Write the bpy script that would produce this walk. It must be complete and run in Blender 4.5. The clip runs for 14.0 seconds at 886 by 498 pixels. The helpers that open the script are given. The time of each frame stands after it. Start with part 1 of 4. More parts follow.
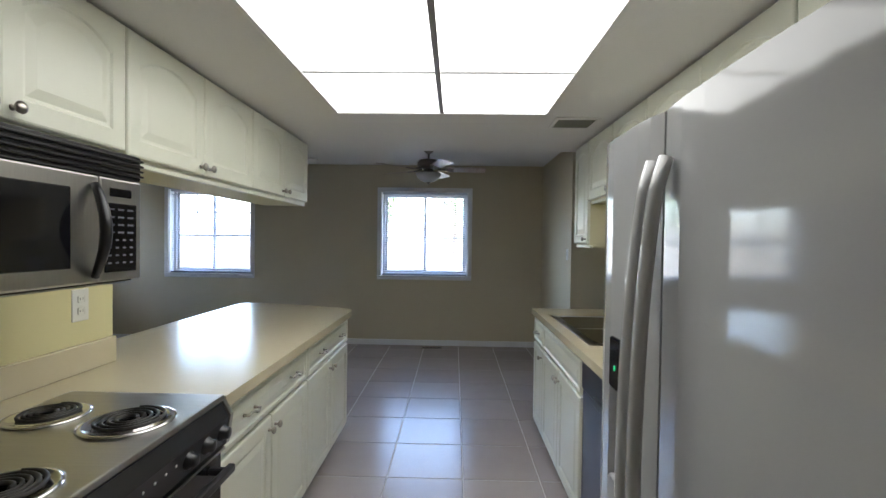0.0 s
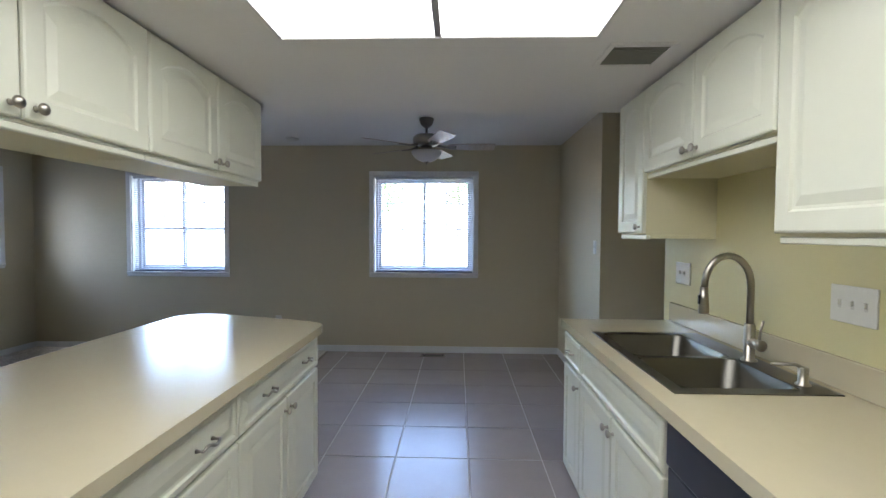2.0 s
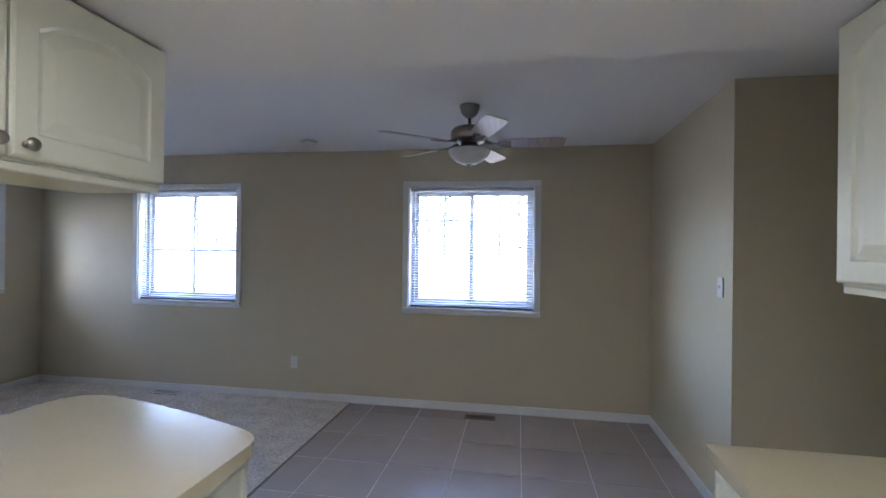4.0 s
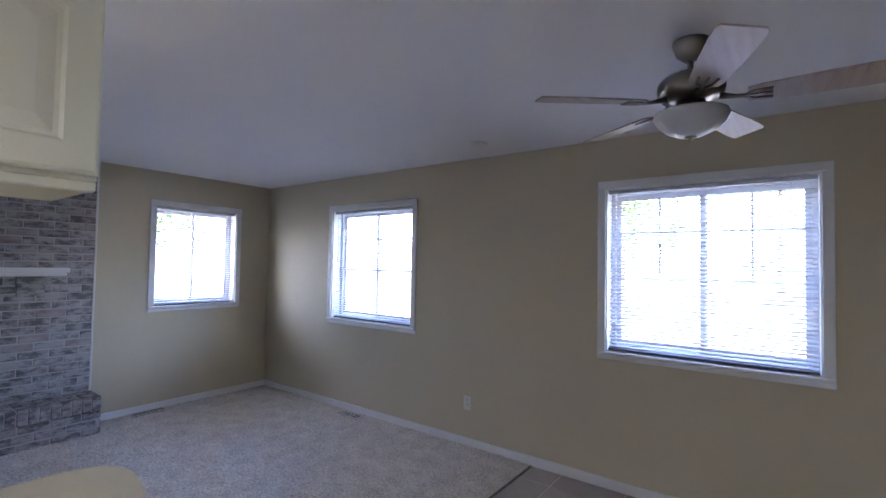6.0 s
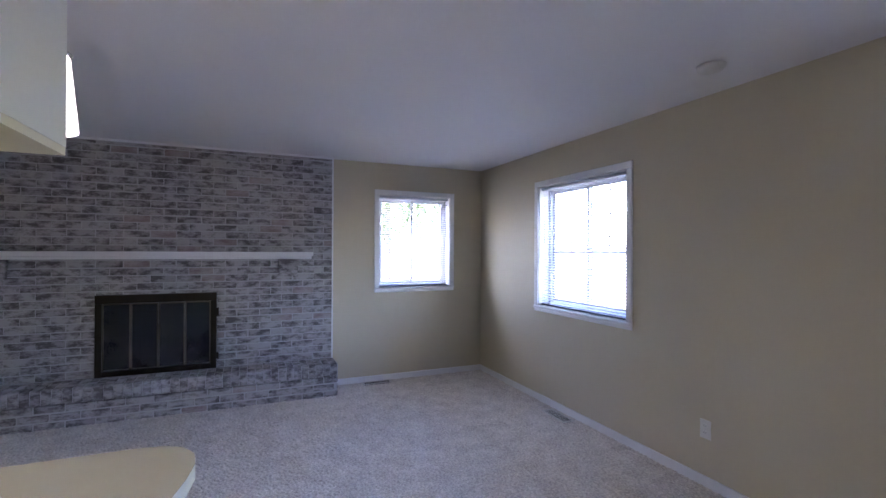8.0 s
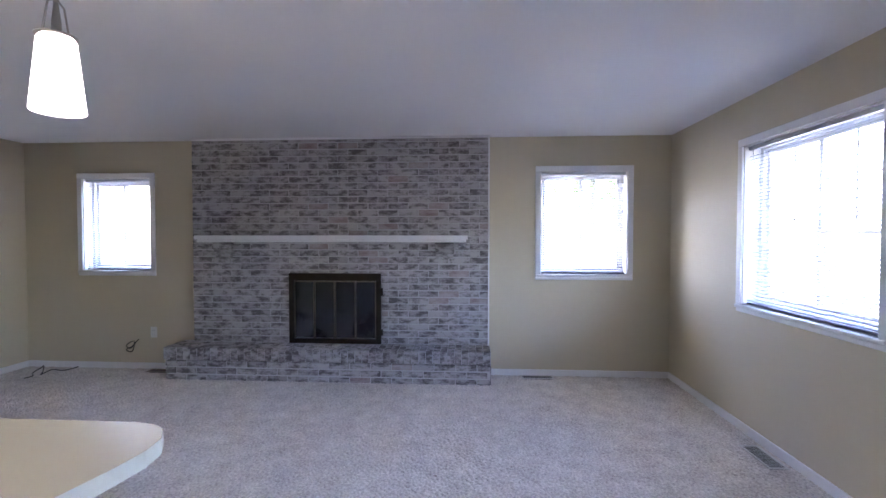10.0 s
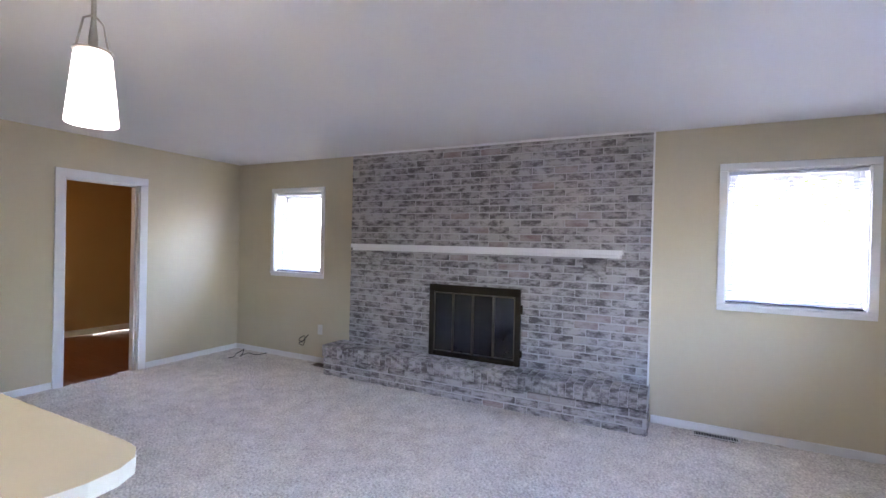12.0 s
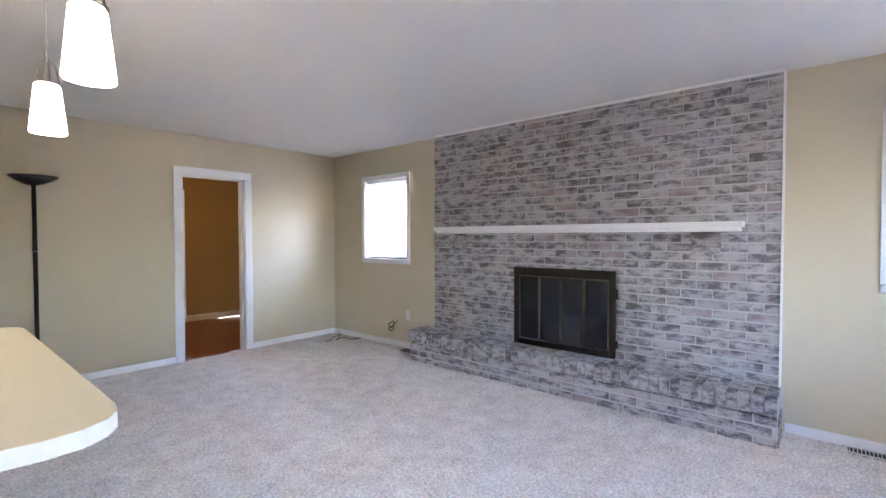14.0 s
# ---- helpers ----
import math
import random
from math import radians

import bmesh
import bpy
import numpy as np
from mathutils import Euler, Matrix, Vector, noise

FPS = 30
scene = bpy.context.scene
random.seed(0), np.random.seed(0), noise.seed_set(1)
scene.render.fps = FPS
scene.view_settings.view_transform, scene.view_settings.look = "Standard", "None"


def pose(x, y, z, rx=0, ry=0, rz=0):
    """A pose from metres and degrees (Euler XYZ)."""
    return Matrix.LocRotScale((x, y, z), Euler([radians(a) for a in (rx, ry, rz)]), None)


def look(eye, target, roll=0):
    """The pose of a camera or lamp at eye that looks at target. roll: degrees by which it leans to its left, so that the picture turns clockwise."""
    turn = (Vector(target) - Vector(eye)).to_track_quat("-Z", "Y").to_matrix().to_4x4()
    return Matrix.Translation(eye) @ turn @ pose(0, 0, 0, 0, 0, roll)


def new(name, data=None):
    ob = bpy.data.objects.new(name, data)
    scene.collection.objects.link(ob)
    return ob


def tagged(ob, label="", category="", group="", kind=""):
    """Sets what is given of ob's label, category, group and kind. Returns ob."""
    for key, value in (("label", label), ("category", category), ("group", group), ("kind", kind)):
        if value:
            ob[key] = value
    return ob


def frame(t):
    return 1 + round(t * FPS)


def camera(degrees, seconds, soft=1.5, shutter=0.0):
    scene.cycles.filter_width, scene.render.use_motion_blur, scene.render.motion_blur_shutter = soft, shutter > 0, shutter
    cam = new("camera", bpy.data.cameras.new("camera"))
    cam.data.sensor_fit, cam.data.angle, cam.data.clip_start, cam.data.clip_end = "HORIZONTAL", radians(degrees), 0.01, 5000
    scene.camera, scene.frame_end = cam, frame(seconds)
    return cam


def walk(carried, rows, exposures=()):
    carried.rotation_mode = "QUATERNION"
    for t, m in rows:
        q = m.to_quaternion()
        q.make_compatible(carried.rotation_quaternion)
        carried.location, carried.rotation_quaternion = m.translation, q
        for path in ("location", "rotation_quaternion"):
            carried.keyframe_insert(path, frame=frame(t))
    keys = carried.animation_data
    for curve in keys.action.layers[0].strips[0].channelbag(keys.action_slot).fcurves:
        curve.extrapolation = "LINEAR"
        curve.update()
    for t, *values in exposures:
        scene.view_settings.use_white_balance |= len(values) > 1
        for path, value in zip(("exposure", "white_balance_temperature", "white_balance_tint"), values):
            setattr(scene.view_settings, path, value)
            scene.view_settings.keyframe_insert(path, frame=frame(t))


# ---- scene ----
cam = camera(88.4, 14.0)
PATH = [
    (0, (0.96, 0.871, 1.412), (0.911, 2.87, 1.375), 0.8),
    (0.5, (0.954, 0.992, 1.405), (0.903, 2.99, 1.352), 1.1),
    (1, (0.941, 1.166, 1.394), (0.894, 3.164, 1.334), 1.2),
    (1.5, (0.947, 1.398, 1.389), (0.886, 3.396, 1.32), 0.7),
    (2, (0.956, 1.671, 1.401), (0.892, 3.669, 1.331), 0.3),
    (4.5, (1.001, 3.062, 1.493), (0.499, 4.993, 1.521), 0.9),
    (5, (1.001, 3.3, 1.505), (0.272, 5.162, 1.551), 1.0),
    (5.5, (0.999, 3.502, 1.508), (0.028, 5.249, 1.575), 1.1),
    (6, (0.954, 3.73, 1.512), (-0.234, 5.337, 1.58), 1.0),
    (6.5, (0.903, 3.887, 1.496), (-0.462, 5.347, 1.566), 0.6),
    (7, (0.873, 4.066, 1.498), (-0.68, 5.325, 1.553), 0.4),
    (7.5, (0.867, 4.246, 1.475), (-0.852, 5.268, 1.508), 0.4),
    (8, (0.788, 4.373, 1.451), (-1.051, 5.158, 1.457), 0.3),
    (10.5, (0.404, 5.126, 1.415), (-1.568, 4.797, 1.358), 0.5),
    (11, (0.27, 5.211, 1.425), (-1.659, 4.686, 1.373), 1.2),
    (11.5, (0.153, 5.271, 1.424), (-1.714, 4.556, 1.394), 1.5),
    (12, (0.035, 5.333, 1.44), (-1.75, 4.431, 1.42), 1.4),
    (12.5, (-0.07, 5.367, 1.417), (-1.775, 4.321, 1.404), 0.8),
    (13, (-0.188, 5.408, 1.393), (-1.805, 4.232, 1.367), 0.1),
    (13.5, (-0.25, 5.402, 1.353), (-1.808, 4.149, 1.315), -0.2),
    (14, (-0.32, 5.427, 1.324), (-1.839, 4.127, 1.271), -0.1),
]
EXPO = [(0, 4.7, 6100, 14), (2, 4.92, 6000, 15), (4.5, 5.15, 5850, 22), (5, 5.1, 5900, 24), (6.5, 5.2, 5850, 27), (8, 5.38, 5900, 29), (11, 6.1, 6150, 28), (14, 6.7, 6550, 25)]
walk(cam, [(t, look(eye, target, roll)) for t, eye, target, roll in PATH], EXPO)

# ---- world and light ----
world = bpy.data.worlds.new("world")
scene.world = world
world.use_nodes = True
wn = world.node_tree.nodes
sky = wn.new("ShaderNodeTexSky")
sky.sky_type, sky.sun_disc = "NISHITA", False
sky.sun_elevation, sky.sun_rotation = radians(52), radians(165)
sky.air_density, sky.dust_density, sky.ozone_density = 1.0, 3.0, 1.0
wn["Background"].inputs["Strength"].default_value = 0.15
world.node_tree.links.new(sky.outputs[0], wn["Background"].inputs[0])
sun = new("sun", bpy.data.lights.new("sun", "SUN"))
sun.data.energy, sun.data.angle, sun.data.color = 1.5, radians(12), (1.0, 0.96, 0.9)
sun.matrix_world = look((3, -9, 14), (0, 3, 0))
PANEL, PENDANT = 0.16, 0.16

# ---- plan ----
XW, XK, XD, YS, YN, ZC, ZK = -4.113, 2.15, 2.13, 0.22, 6.966, 2.412, 2.077
YD = 5.457            # corner of the dining wall
TOP = 0.925          # worktops
YK = 4.265            # end of the kitchen's lowered ceiling
KE = 4.33             # end of the kitchen wall
YP = 2.613            # end of the partition
XP = -0.37           # kitchen face of the partition
T = 0.12


# ---- materials ----
def mat(name, color, rough=0.5, metal=0.0, second=None, scale=8.0, amount=0.5, fine=80.0, bump=0.0, bump_scale=60.0,
        per=0.0, power=1.0, low=0.40, emit=0.0, wear=0.0, coat=0.0, stretch=None):
    """A surface: two colours mixed by large and fine noise, with relief; per varies it from object to object."""
    m = bpy.data.materials.new(name)
    m.use_nodes = True
    n, l = m.node_tree.nodes, m.node_tree.links
    b = n["Principled BSDF"]
    b.inputs["Roughness"].default_value, b.inputs["Metallic"].default_value = rough, metal
    if coat:
        b.inputs["Coat Weight"].default_value, b.inputs["Coat Roughness"].default_value = coat, 0.12
    co = n.new("ShaderNodeTexCoord")
    vec = co.outputs["Object"]
    if stretch:
        mp = n.new("ShaderNodeMapping")
        mp.inputs["Scale"].default_value = stretch
        l.new(vec, mp.inputs["Vector"])
        vec = mp.outputs["Vector"]
    info = n.new("ShaderNodeObjectInfo")
    if per:
        add = n.new("ShaderNodeVectorMath")
        add.operation = "MULTIPLY_ADD"
        comb = n.new("ShaderNodeCombineXYZ")
        for i in range(3):
            l.new(info.outputs["Random"], comb.inputs[i])
        l.new(comb.outputs[0], add.inputs[0])
        add.inputs[1].default_value = (37, 53, 71)
        l.new(vec, add.inputs[2])
        vec = add.outputs[0]
    second = second or tuple(c * 0.88 for c in color)
    big, small = n.new("ShaderNodeTexNoise"), n.new("ShaderNodeTexNoise")
    for t, s, d in ((big, scale, 4), (small, fine, 3)):
        t.inputs["Scale"].default_value, t.inputs["Detail"].default_value = s, d
        l.new(vec, t.inputs["Vector"])
    f = n.new("ShaderNodeMath")
    f.operation = "MULTIPLY_ADD"
    l.new(small.outputs[0], f.inputs[0])
    f.inputs[1].default_value = 0.4
    l.new(big.outputs[0], f.inputs[2])
    r = n.new("ShaderNodeMapRange")
    r.inputs["From Min"].default_value, r.inputs["From Max"].default_value = low, 1.0
    r.inputs["To Max"].default_value = amount
    l.new(f.outputs[0], r.inputs[0])
    fac = r.outputs[0]
    if per:
        q = n.new("ShaderNodeMath")
        q.operation = "POWER"
        l.new(info.outputs["Random"], q.inputs[0])
        q.inputs[1].default_value = power
        p = n.new("ShaderNodeMath")
        p.operation = "MULTIPLY_ADD"
        l.new(q.outputs[0], p.inputs[0])
        p.inputs[1].default_value = per
        l.new(fac, p.inputs[2])
        fac = p.outputs[0]
    mix = n.new("ShaderNodeMix")
    mix.data_type, mix.clamp_factor = "RGBA", True
    l.new(fac, mix.inputs["Factor"])
    mix.inputs["A"].default_value, mix.inputs["B"].default_value = (*color, 1), (*second, 1)
    l.new(mix.outputs["Result"], b.inputs["Base Color"])
    if wear:
        rr = n.new("ShaderNodeMapRange")
        rr.inputs["To Min"].default_value, rr.inputs["To Max"].default_value = rough - wear, rough + wear
        l.new(big.outputs[0], rr.inputs[0])
        l.new(rr.outputs[0], b.inputs["Roughness"])
    if bump:
        t = n.new("ShaderNodeTexNoise")
        t.inputs["Scale"].default_value, t.inputs["Detail"].default_value = bump_scale, 4
        l.new(vec, t.inputs["Vector"])
        bp = n.new("ShaderNodeBump")
        bp.inputs["Strength"].default_value, bp.inputs["Distance"].default_value = min(1, bump * 100), bump
        l.new(t.outputs[0], bp.inputs["Height"])
        l.new(bp.outputs[0], b.inputs["Normal"])
    if emit:
        b.inputs["Emission Color"].default_value, b.inputs["Emission Strength"].default_value = (*color, 1), emit
    return m


WALL = mat("tan wall paint", (0.57, 0.505, 0.355), 0.5, second=(0.53, 0.465, 0.325), scale=1.5, fine=30, bump=0.002, bump_scale=140)
YELLOW = mat("pale yellow wall paint", (0.66, 0.61, 0.34), 0.5, second=(0.62, 0.57, 0.31), scale=1.5, fine=30, bump=0.002, bump_scale=140)
CEIL = mat("white ceiling paint", (0.80, 0.79, 0.78), 0.8, second=(0.76, 0.75, 0.74), scale=1.2, fine=60, bump=0.003, bump_scale=70)
TRIM = mat("white gloss trim", (0.78, 0.78, 0.78), 0.35, second=(0.72, 0.72, 0.71), scale=5)
VINYL = mat("white vinyl", (0.8, 0.81, 0.84), 0.35, second=(0.74, 0.75, 0.78), scale=9)
# white slats, toned grey-blue: their shade against the sky is in the colour
BACKLIT_SLAT = mat("white blind in backlit tone", (0.55, 0.575, 0.63), 0.45, second=(0.51, 0.535, 0.59), scale=12)
RAIL = mat("grey rail", (0.16, 0.17, 0.22), 0.4)
CAB = mat("white cabinet foil", (0.72, 0.725, 0.61), 0.32, second=(0.67, 0.675, 0.56), scale=2.5, fine=40, wear=0.05)
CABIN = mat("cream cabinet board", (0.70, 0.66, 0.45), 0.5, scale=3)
COUNTER = mat("beige laminate", (0.57, 0.51, 0.36), 0.2, second=(0.51, 0.45, 0.31), scale=14, fine=260, amount=0.35, wear=0.06)
# the top's beige laminate again, with window light put into a paler colour
WINDOW_LIT_EDGE = mat("beige laminate edge paled by window light", (0.62, 0.61, 0.52), 0.35, second=(0.56, 0.55, 0.46), scale=8)
TILE = mat("grey brown floor tile", (0.385, 0.335, 0.315), 0.26, second=(0.52, 0.465, 0.44), scale=7.0, fine=60, amount=0.22, per=0.34)
GROUT = mat("tile grout", (0.64, 0.59, 0.55), 0.85, scale=20, bump=0.002)
CARPET = mat("cut pile carpet", (0.80, 0.75, 0.68), 1.0, second=(0.42, 0.375, 0.335), scale=70, fine=7, amount=1.15, low=0.47, bump=0.006, bump_scale=330)
BRICK = mat("whitewashed brick", (0.42, 0.40, 0.395), 0.9, second=(0.12, 0.11, 0.112), scale=14, fine=65, amount=1.45, per=0.36, power=2.5, low=0.62, stretch=(1, 0.7, 1.5), bump=0.004, bump_scale=90)
MORTAR = mat("whitewashed mortar", (0.50, 0.49, 0.485), 0.95, second=(0.36, 0.35, 0.35), scale=14, bump=0.004, bump_scale=120)
REDDISH = mat("worn reddish brick", (0.41, 0.375, 0.365), 0.9, second=(0.24, 0.18, 0.17), scale=13, fine=60, amount=1.0, per=0.3, low=0.58, stretch=(1, 0.55, 1.7), bump=0.004, bump_scale=90)
STEEL = mat("brushed stainless steel", (0.45, 0.435, 0.405), 0.32, 1.0, second=(0.37, 0.355, 0.325), scale=4, fine=30, stretch=(1, 40, 1), wear=0.06)
SINKM = mat("satin sink steel", (0.17, 0.163, 0.145), 0.33, 1.0, second=(0.13, 0.125, 0.11), scale=6, wear=0.08)
NICKEL = mat("brushed nickel", (0.42, 0.395, 0.345), 0.28, 1.0, scale=20)
FANMETAL = mat("dark brushed nickel", (0.27, 0.25, 0.22), 0.3, 1.0, scale=20)
CHROME = mat("chrome", (0.75, 0.75, 0.76), 0.08, 1.0, second=(0.7, 0.7, 0.71))
BLACK = mat("black plastic", (0.012, 0.012, 0.014), 0.3, second=(0.02, 0.02, 0.022))
BLACKGLASS = mat("black glass", (0.006, 0.006, 0.008), 0.08, second=(0.009, 0.009, 0.012))
COIL = mat("black heating coil", (0.02, 0.019, 0.018), 0.45, 0.5, second=(0.04, 0.035, 0.03), scale=60)
DW = mat("black appliance enamel", (0.012, 0.012, 0.016), 0.3, second=(0.02, 0.02, 0.03))
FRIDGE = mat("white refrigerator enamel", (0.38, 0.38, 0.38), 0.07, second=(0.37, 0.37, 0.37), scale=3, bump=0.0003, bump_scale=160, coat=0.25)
BRONZE = mat("aged bronze", (0.032, 0.025, 0.016), 0.42, 0.7, second=(0.02, 0.015, 0.01), scale=14)
BRASS = mat("dull brass strip", (0.17, 0.15, 0.115), 0.38, 0.9, second=(0.12, 0.105, 0.08), scale=20)
FIREGLASS = mat("smoked fire glass", (0.008, 0.0085, 0.012), 0.10, second=(0.02, 0.02, 0.03), scale=3)
WOOD = mat("reddish wood floor", (0.22, 0.085, 0.035), 0.35, second=(0.13, 0.045, 0.02), scale=3, fine=30, stretch=(1, 12, 1), amount=1.0, per=0.3)
ROOM = mat("ochre wall paint", (0.46, 0.30, 0.11), 0.6, second=(0.42, 0.27, 0.10), scale=2, bump=0.002)
BLADE = mat("maple fan blade", (0.50, 0.44, 0.40), 0.3, second=(0.38, 0.27, 0.21), scale=4, fine=30, stretch=(12, 1, 1), amount=0.9, per=0.2)
FROST = mat("frosted fan glass", (0.62, 0.62, 0.64), 0.35, second=(0.56, 0.56, 0.58), scale=9)
SHADE = mat("lit opal glass", (1.0, 0.93, 0.80), 0.4, second=(1.0, 0.93, 0.80), emit=PENDANT)
DIFF = mat("lit acrylic diffuser", (1.0, 0.99, 0.90), 0.5, second=(1.0, 0.99, 0.90), emit=PANEL)
GRID = mat("grey light grid", (0.30, 0.30, 0.29), 0.5)
VENT = mat("painted vent metal", (0.60, 0.59, 0.55), 0.45, second=(0.5, 0.49, 0.45), scale=30)
DARK = mat("dark vent gap", (0.03, 0.028, 0.025), 0.9)
GREYVENT = mat("grey vent mesh", (0.22, 0.22, 0.19), 0.8)
BROWNVENT = mat("brown floor register", (0.20, 0.15, 0.11), 0.5, second=(0.14, 0.10, 0.08), scale=20)
PLASTIC = mat("white switch plastic", (0.72, 0.71, 0.66), 0.35, scale=20)
LAMP = mat("black lamp enamel", (0.012, 0.011, 0.011), 0.35)
CABLE = mat("black cable", (0.015, 0.015, 0.015), 0.5)
GREEN = mat("green light", (0.05, 0.9, 0.35), 0.4, second=(0.05, 0.9, 0.35), emit=0.012)
PRINT = mat("grey key print", (0.09, 0.09, 0.095), 0.5)
GRASS = mat("dry lawn", (0.17, 0.17, 0.12), 1.0, second=(0.23, 0.22, 0.17), scale=0.6, fine=9, amount=1.0, bump=0.03, bump_scale=12)
LEAF = mat("tree leaves", (0.045, 0.085, 0.028), 0.8, second=(0.09, 0.13, 0.04), scale=1.5, fine=12, amount=1.0)
BARK = mat("tree bark", (0.12, 0.10, 0.08), 0.9, second=(0.07, 0.06, 0.05), scale=9, bump=0.01, bump_scale=18)
ROAD = mat("asphalt drive", (0.22, 0.22, 0.22), 0.9, second=(0.17, 0.17, 0.17), scale=2, fine=90, bump=0.003)

GLASS = bpy.data.materials.new("window glass")
GLASS.use_nodes = True
gn, gl = GLASS.node_tree.nodes, GLASS.node_tree.links
gb = gn.new("ShaderNodeBsdfTransparent")
gg = gn.new("ShaderNodeBsdfGlossy")
gg.inputs["Roughness"].default_value = 0.02
gm = gn.new("ShaderNodeMixShader")
gf = gn.new("ShaderNodeLayerWeight")
gf.inputs[0].default_value = 0.5
gp = gn.new("ShaderNodeMath")
gp.operation = "POWER"
gl.new(gf.outputs["Facing"], gp.inputs[0])
gp.inputs[1].default_value = 4.0
gl.new(gp.outputs[0], gm.inputs[0])
gl.new(gb.outputs[0], gm.inputs[1])
gl.new(gg.outputs[0], gm.inputs[2])
gl.new(gm.outputs[0], gn["Material Output"].inputs[0])


# ---- mesh helpers ----
def thing(name, loc=(0, 0, 0), label="", category="", group="", kind=""):
    """An empty at the base of a thing."""
    return tagged(new(name), label, category, group, kind) if not any(loc) else place(tagged(new(name), label, category, group, kind), loc)


def place(ob, loc):
    ob.location = loc
    return ob


def base_of(parent):
    v = Vector((0, 0, 0))
    while parent:
        v += parent.location
        parent = parent.parent
    return v


def part(name, bm, material, parent=None, label="", kind="", category="", smooth=False):
    """Links a bmesh, given in world metres, as one mesh object under its thing."""
    bmesh.ops.recalc_face_normals(bm, faces=bm.faces)
    me = bpy.data.meshes.new(name)
    if parent:
        bmesh.ops.translate(bm, verts=bm.verts, vec=-base_of(parent))
    if smooth:
        for f in bm.faces:
            f.smooth = True
    bm.to_mesh(me)
    bm.free()
    me.materials.append(material)
    ob = new(name, me)
    ob.parent = parent
    return tagged(ob, label, category, "", kind)


def add_box(bm, lo, hi, bevel=0.0, seg=1):
    x0, y0, z0 = lo
    x1, y1, z1 = hi
    vs = [bm.verts.new(p) for p in ((x0, y0, z0), (x1, y0, z0), (x1, y1, z0), (x0, y1, z0), (x0, y0, z1), (x1, y0, z1), (x1, y1, z1), (x0, y1, z1))]
    fs = [bm.faces.new([vs[i] for i in q]) for q in ((3, 2, 1, 0), (4, 5, 6, 7), (0, 1, 5, 4), (1, 2, 6, 5), (2, 3, 7, 6), (3, 0, 4, 7))]
    if bevel:
        es = {e for f in fs for e in f.edges}
        bmesh.ops.bevel(bm, geom=list(es), offset=bevel, segments=seg, affect="EDGES", profile=0.5)
    return bm


def box(name, lo, hi, material, parent=None, bevel=0.0, seg=1, label="", kind=""):
    return part(name, add_box(bmesh.new(), lo, hi, bevel, seg), material, parent, label, kind)


def boxes(name, items, material, parent=None, bevel=0.0, label="", kind=""):
    bm = bmesh.new()
    for lo, hi in items:
        add_box(bm, lo, hi, bevel)
    return part(name, bm, material, parent, label, kind)


def add_turned(bm, centre, profile, n=28, axis="z", closed=True):
    """A turned body: profile rows of (radius, height) along the axis from centre."""
    rings = []
    for r, h in profile:
        ring = []
        for i in range(n):
            a = 2 * math.pi * i / n
            u, v = r * math.cos(a), r * math.sin(a)
            p = {"z": (u, v, h), "x": (h, u, v), "y": (u, h, v)}[axis]
            ring.append(bm.verts.new(Vector(centre) + Vector(p)))
        rings.append(ring)
    for a, b in zip(rings, rings[1:]):
        for i in range(n):
            bm.faces.new((a[i], a[(i + 1) % n], b[(i + 1) % n], b[i]))
    if closed:
        bm.faces.new(rings[0])
        bm.faces.new(rings[-1])
    return bm


def turned(name, centre, profile, material, parent=None, n=28, axis="z", label="", closed=True):
    return part(name, add_turned(bmesh.new(), centre, profile, n, axis, closed), material, parent, label, smooth=True)


def add_tube(bm, pts, r, n=10):
    """A round bar along points; r is a radius or a list of radii."""
    pts = [Vector(p) for p in pts]
    rings, up = [], Vector((0.13, 0.31, 0.94)).normalized()
    for i, p in enumerate(pts):
        d = (pts[min(i + 1, len(pts) - 1)] - pts[max(i - 1, 0)]).normalized()
        u = d.cross(up).normalized()
        v = d.cross(u)
        rr = r[i] if isinstance(r, (list, tuple)) else r
        rings.append([bm.verts.new(p + u * rr * math.cos(2 * math.pi * k / n) + v * rr * math.sin(2 * math.pi * k / n)) for k in range(n)])
    for a, b in zip(rings, rings[1:]):
        for i in range(n):
            bm.faces.new((a[i], a[(i + 1) % n], b[(i + 1) % n], b[i]))
    bm.faces.new(rings[0])
    bm.faces.new(rings[-1])
    return bm


def tube(name, pts, r, material, parent=None, n=10, label=""):
    return part(name, add_tube(bmesh.new(), pts, r, n), material, parent, label, smooth=True)


def add_prism(bm, outline, z0, z1):
    a = [bm.verts.new((x, y, z0)) for x, y in outline]
    b = [bm.verts.new((x, y, z1)) for x, y in outline]
    n = len(outline)
    for i in range(n):
        bm.faces.new((a[i], a[(i + 1) % n], b[(i + 1) % n], b[i]))
    bm.faces.new(a)
    bm.faces.new(b)
    return bm


# ---- shell ----
def wall_box(name, lo, hi, material=WALL):
    return box(name, lo, hi, material, kind="structure")


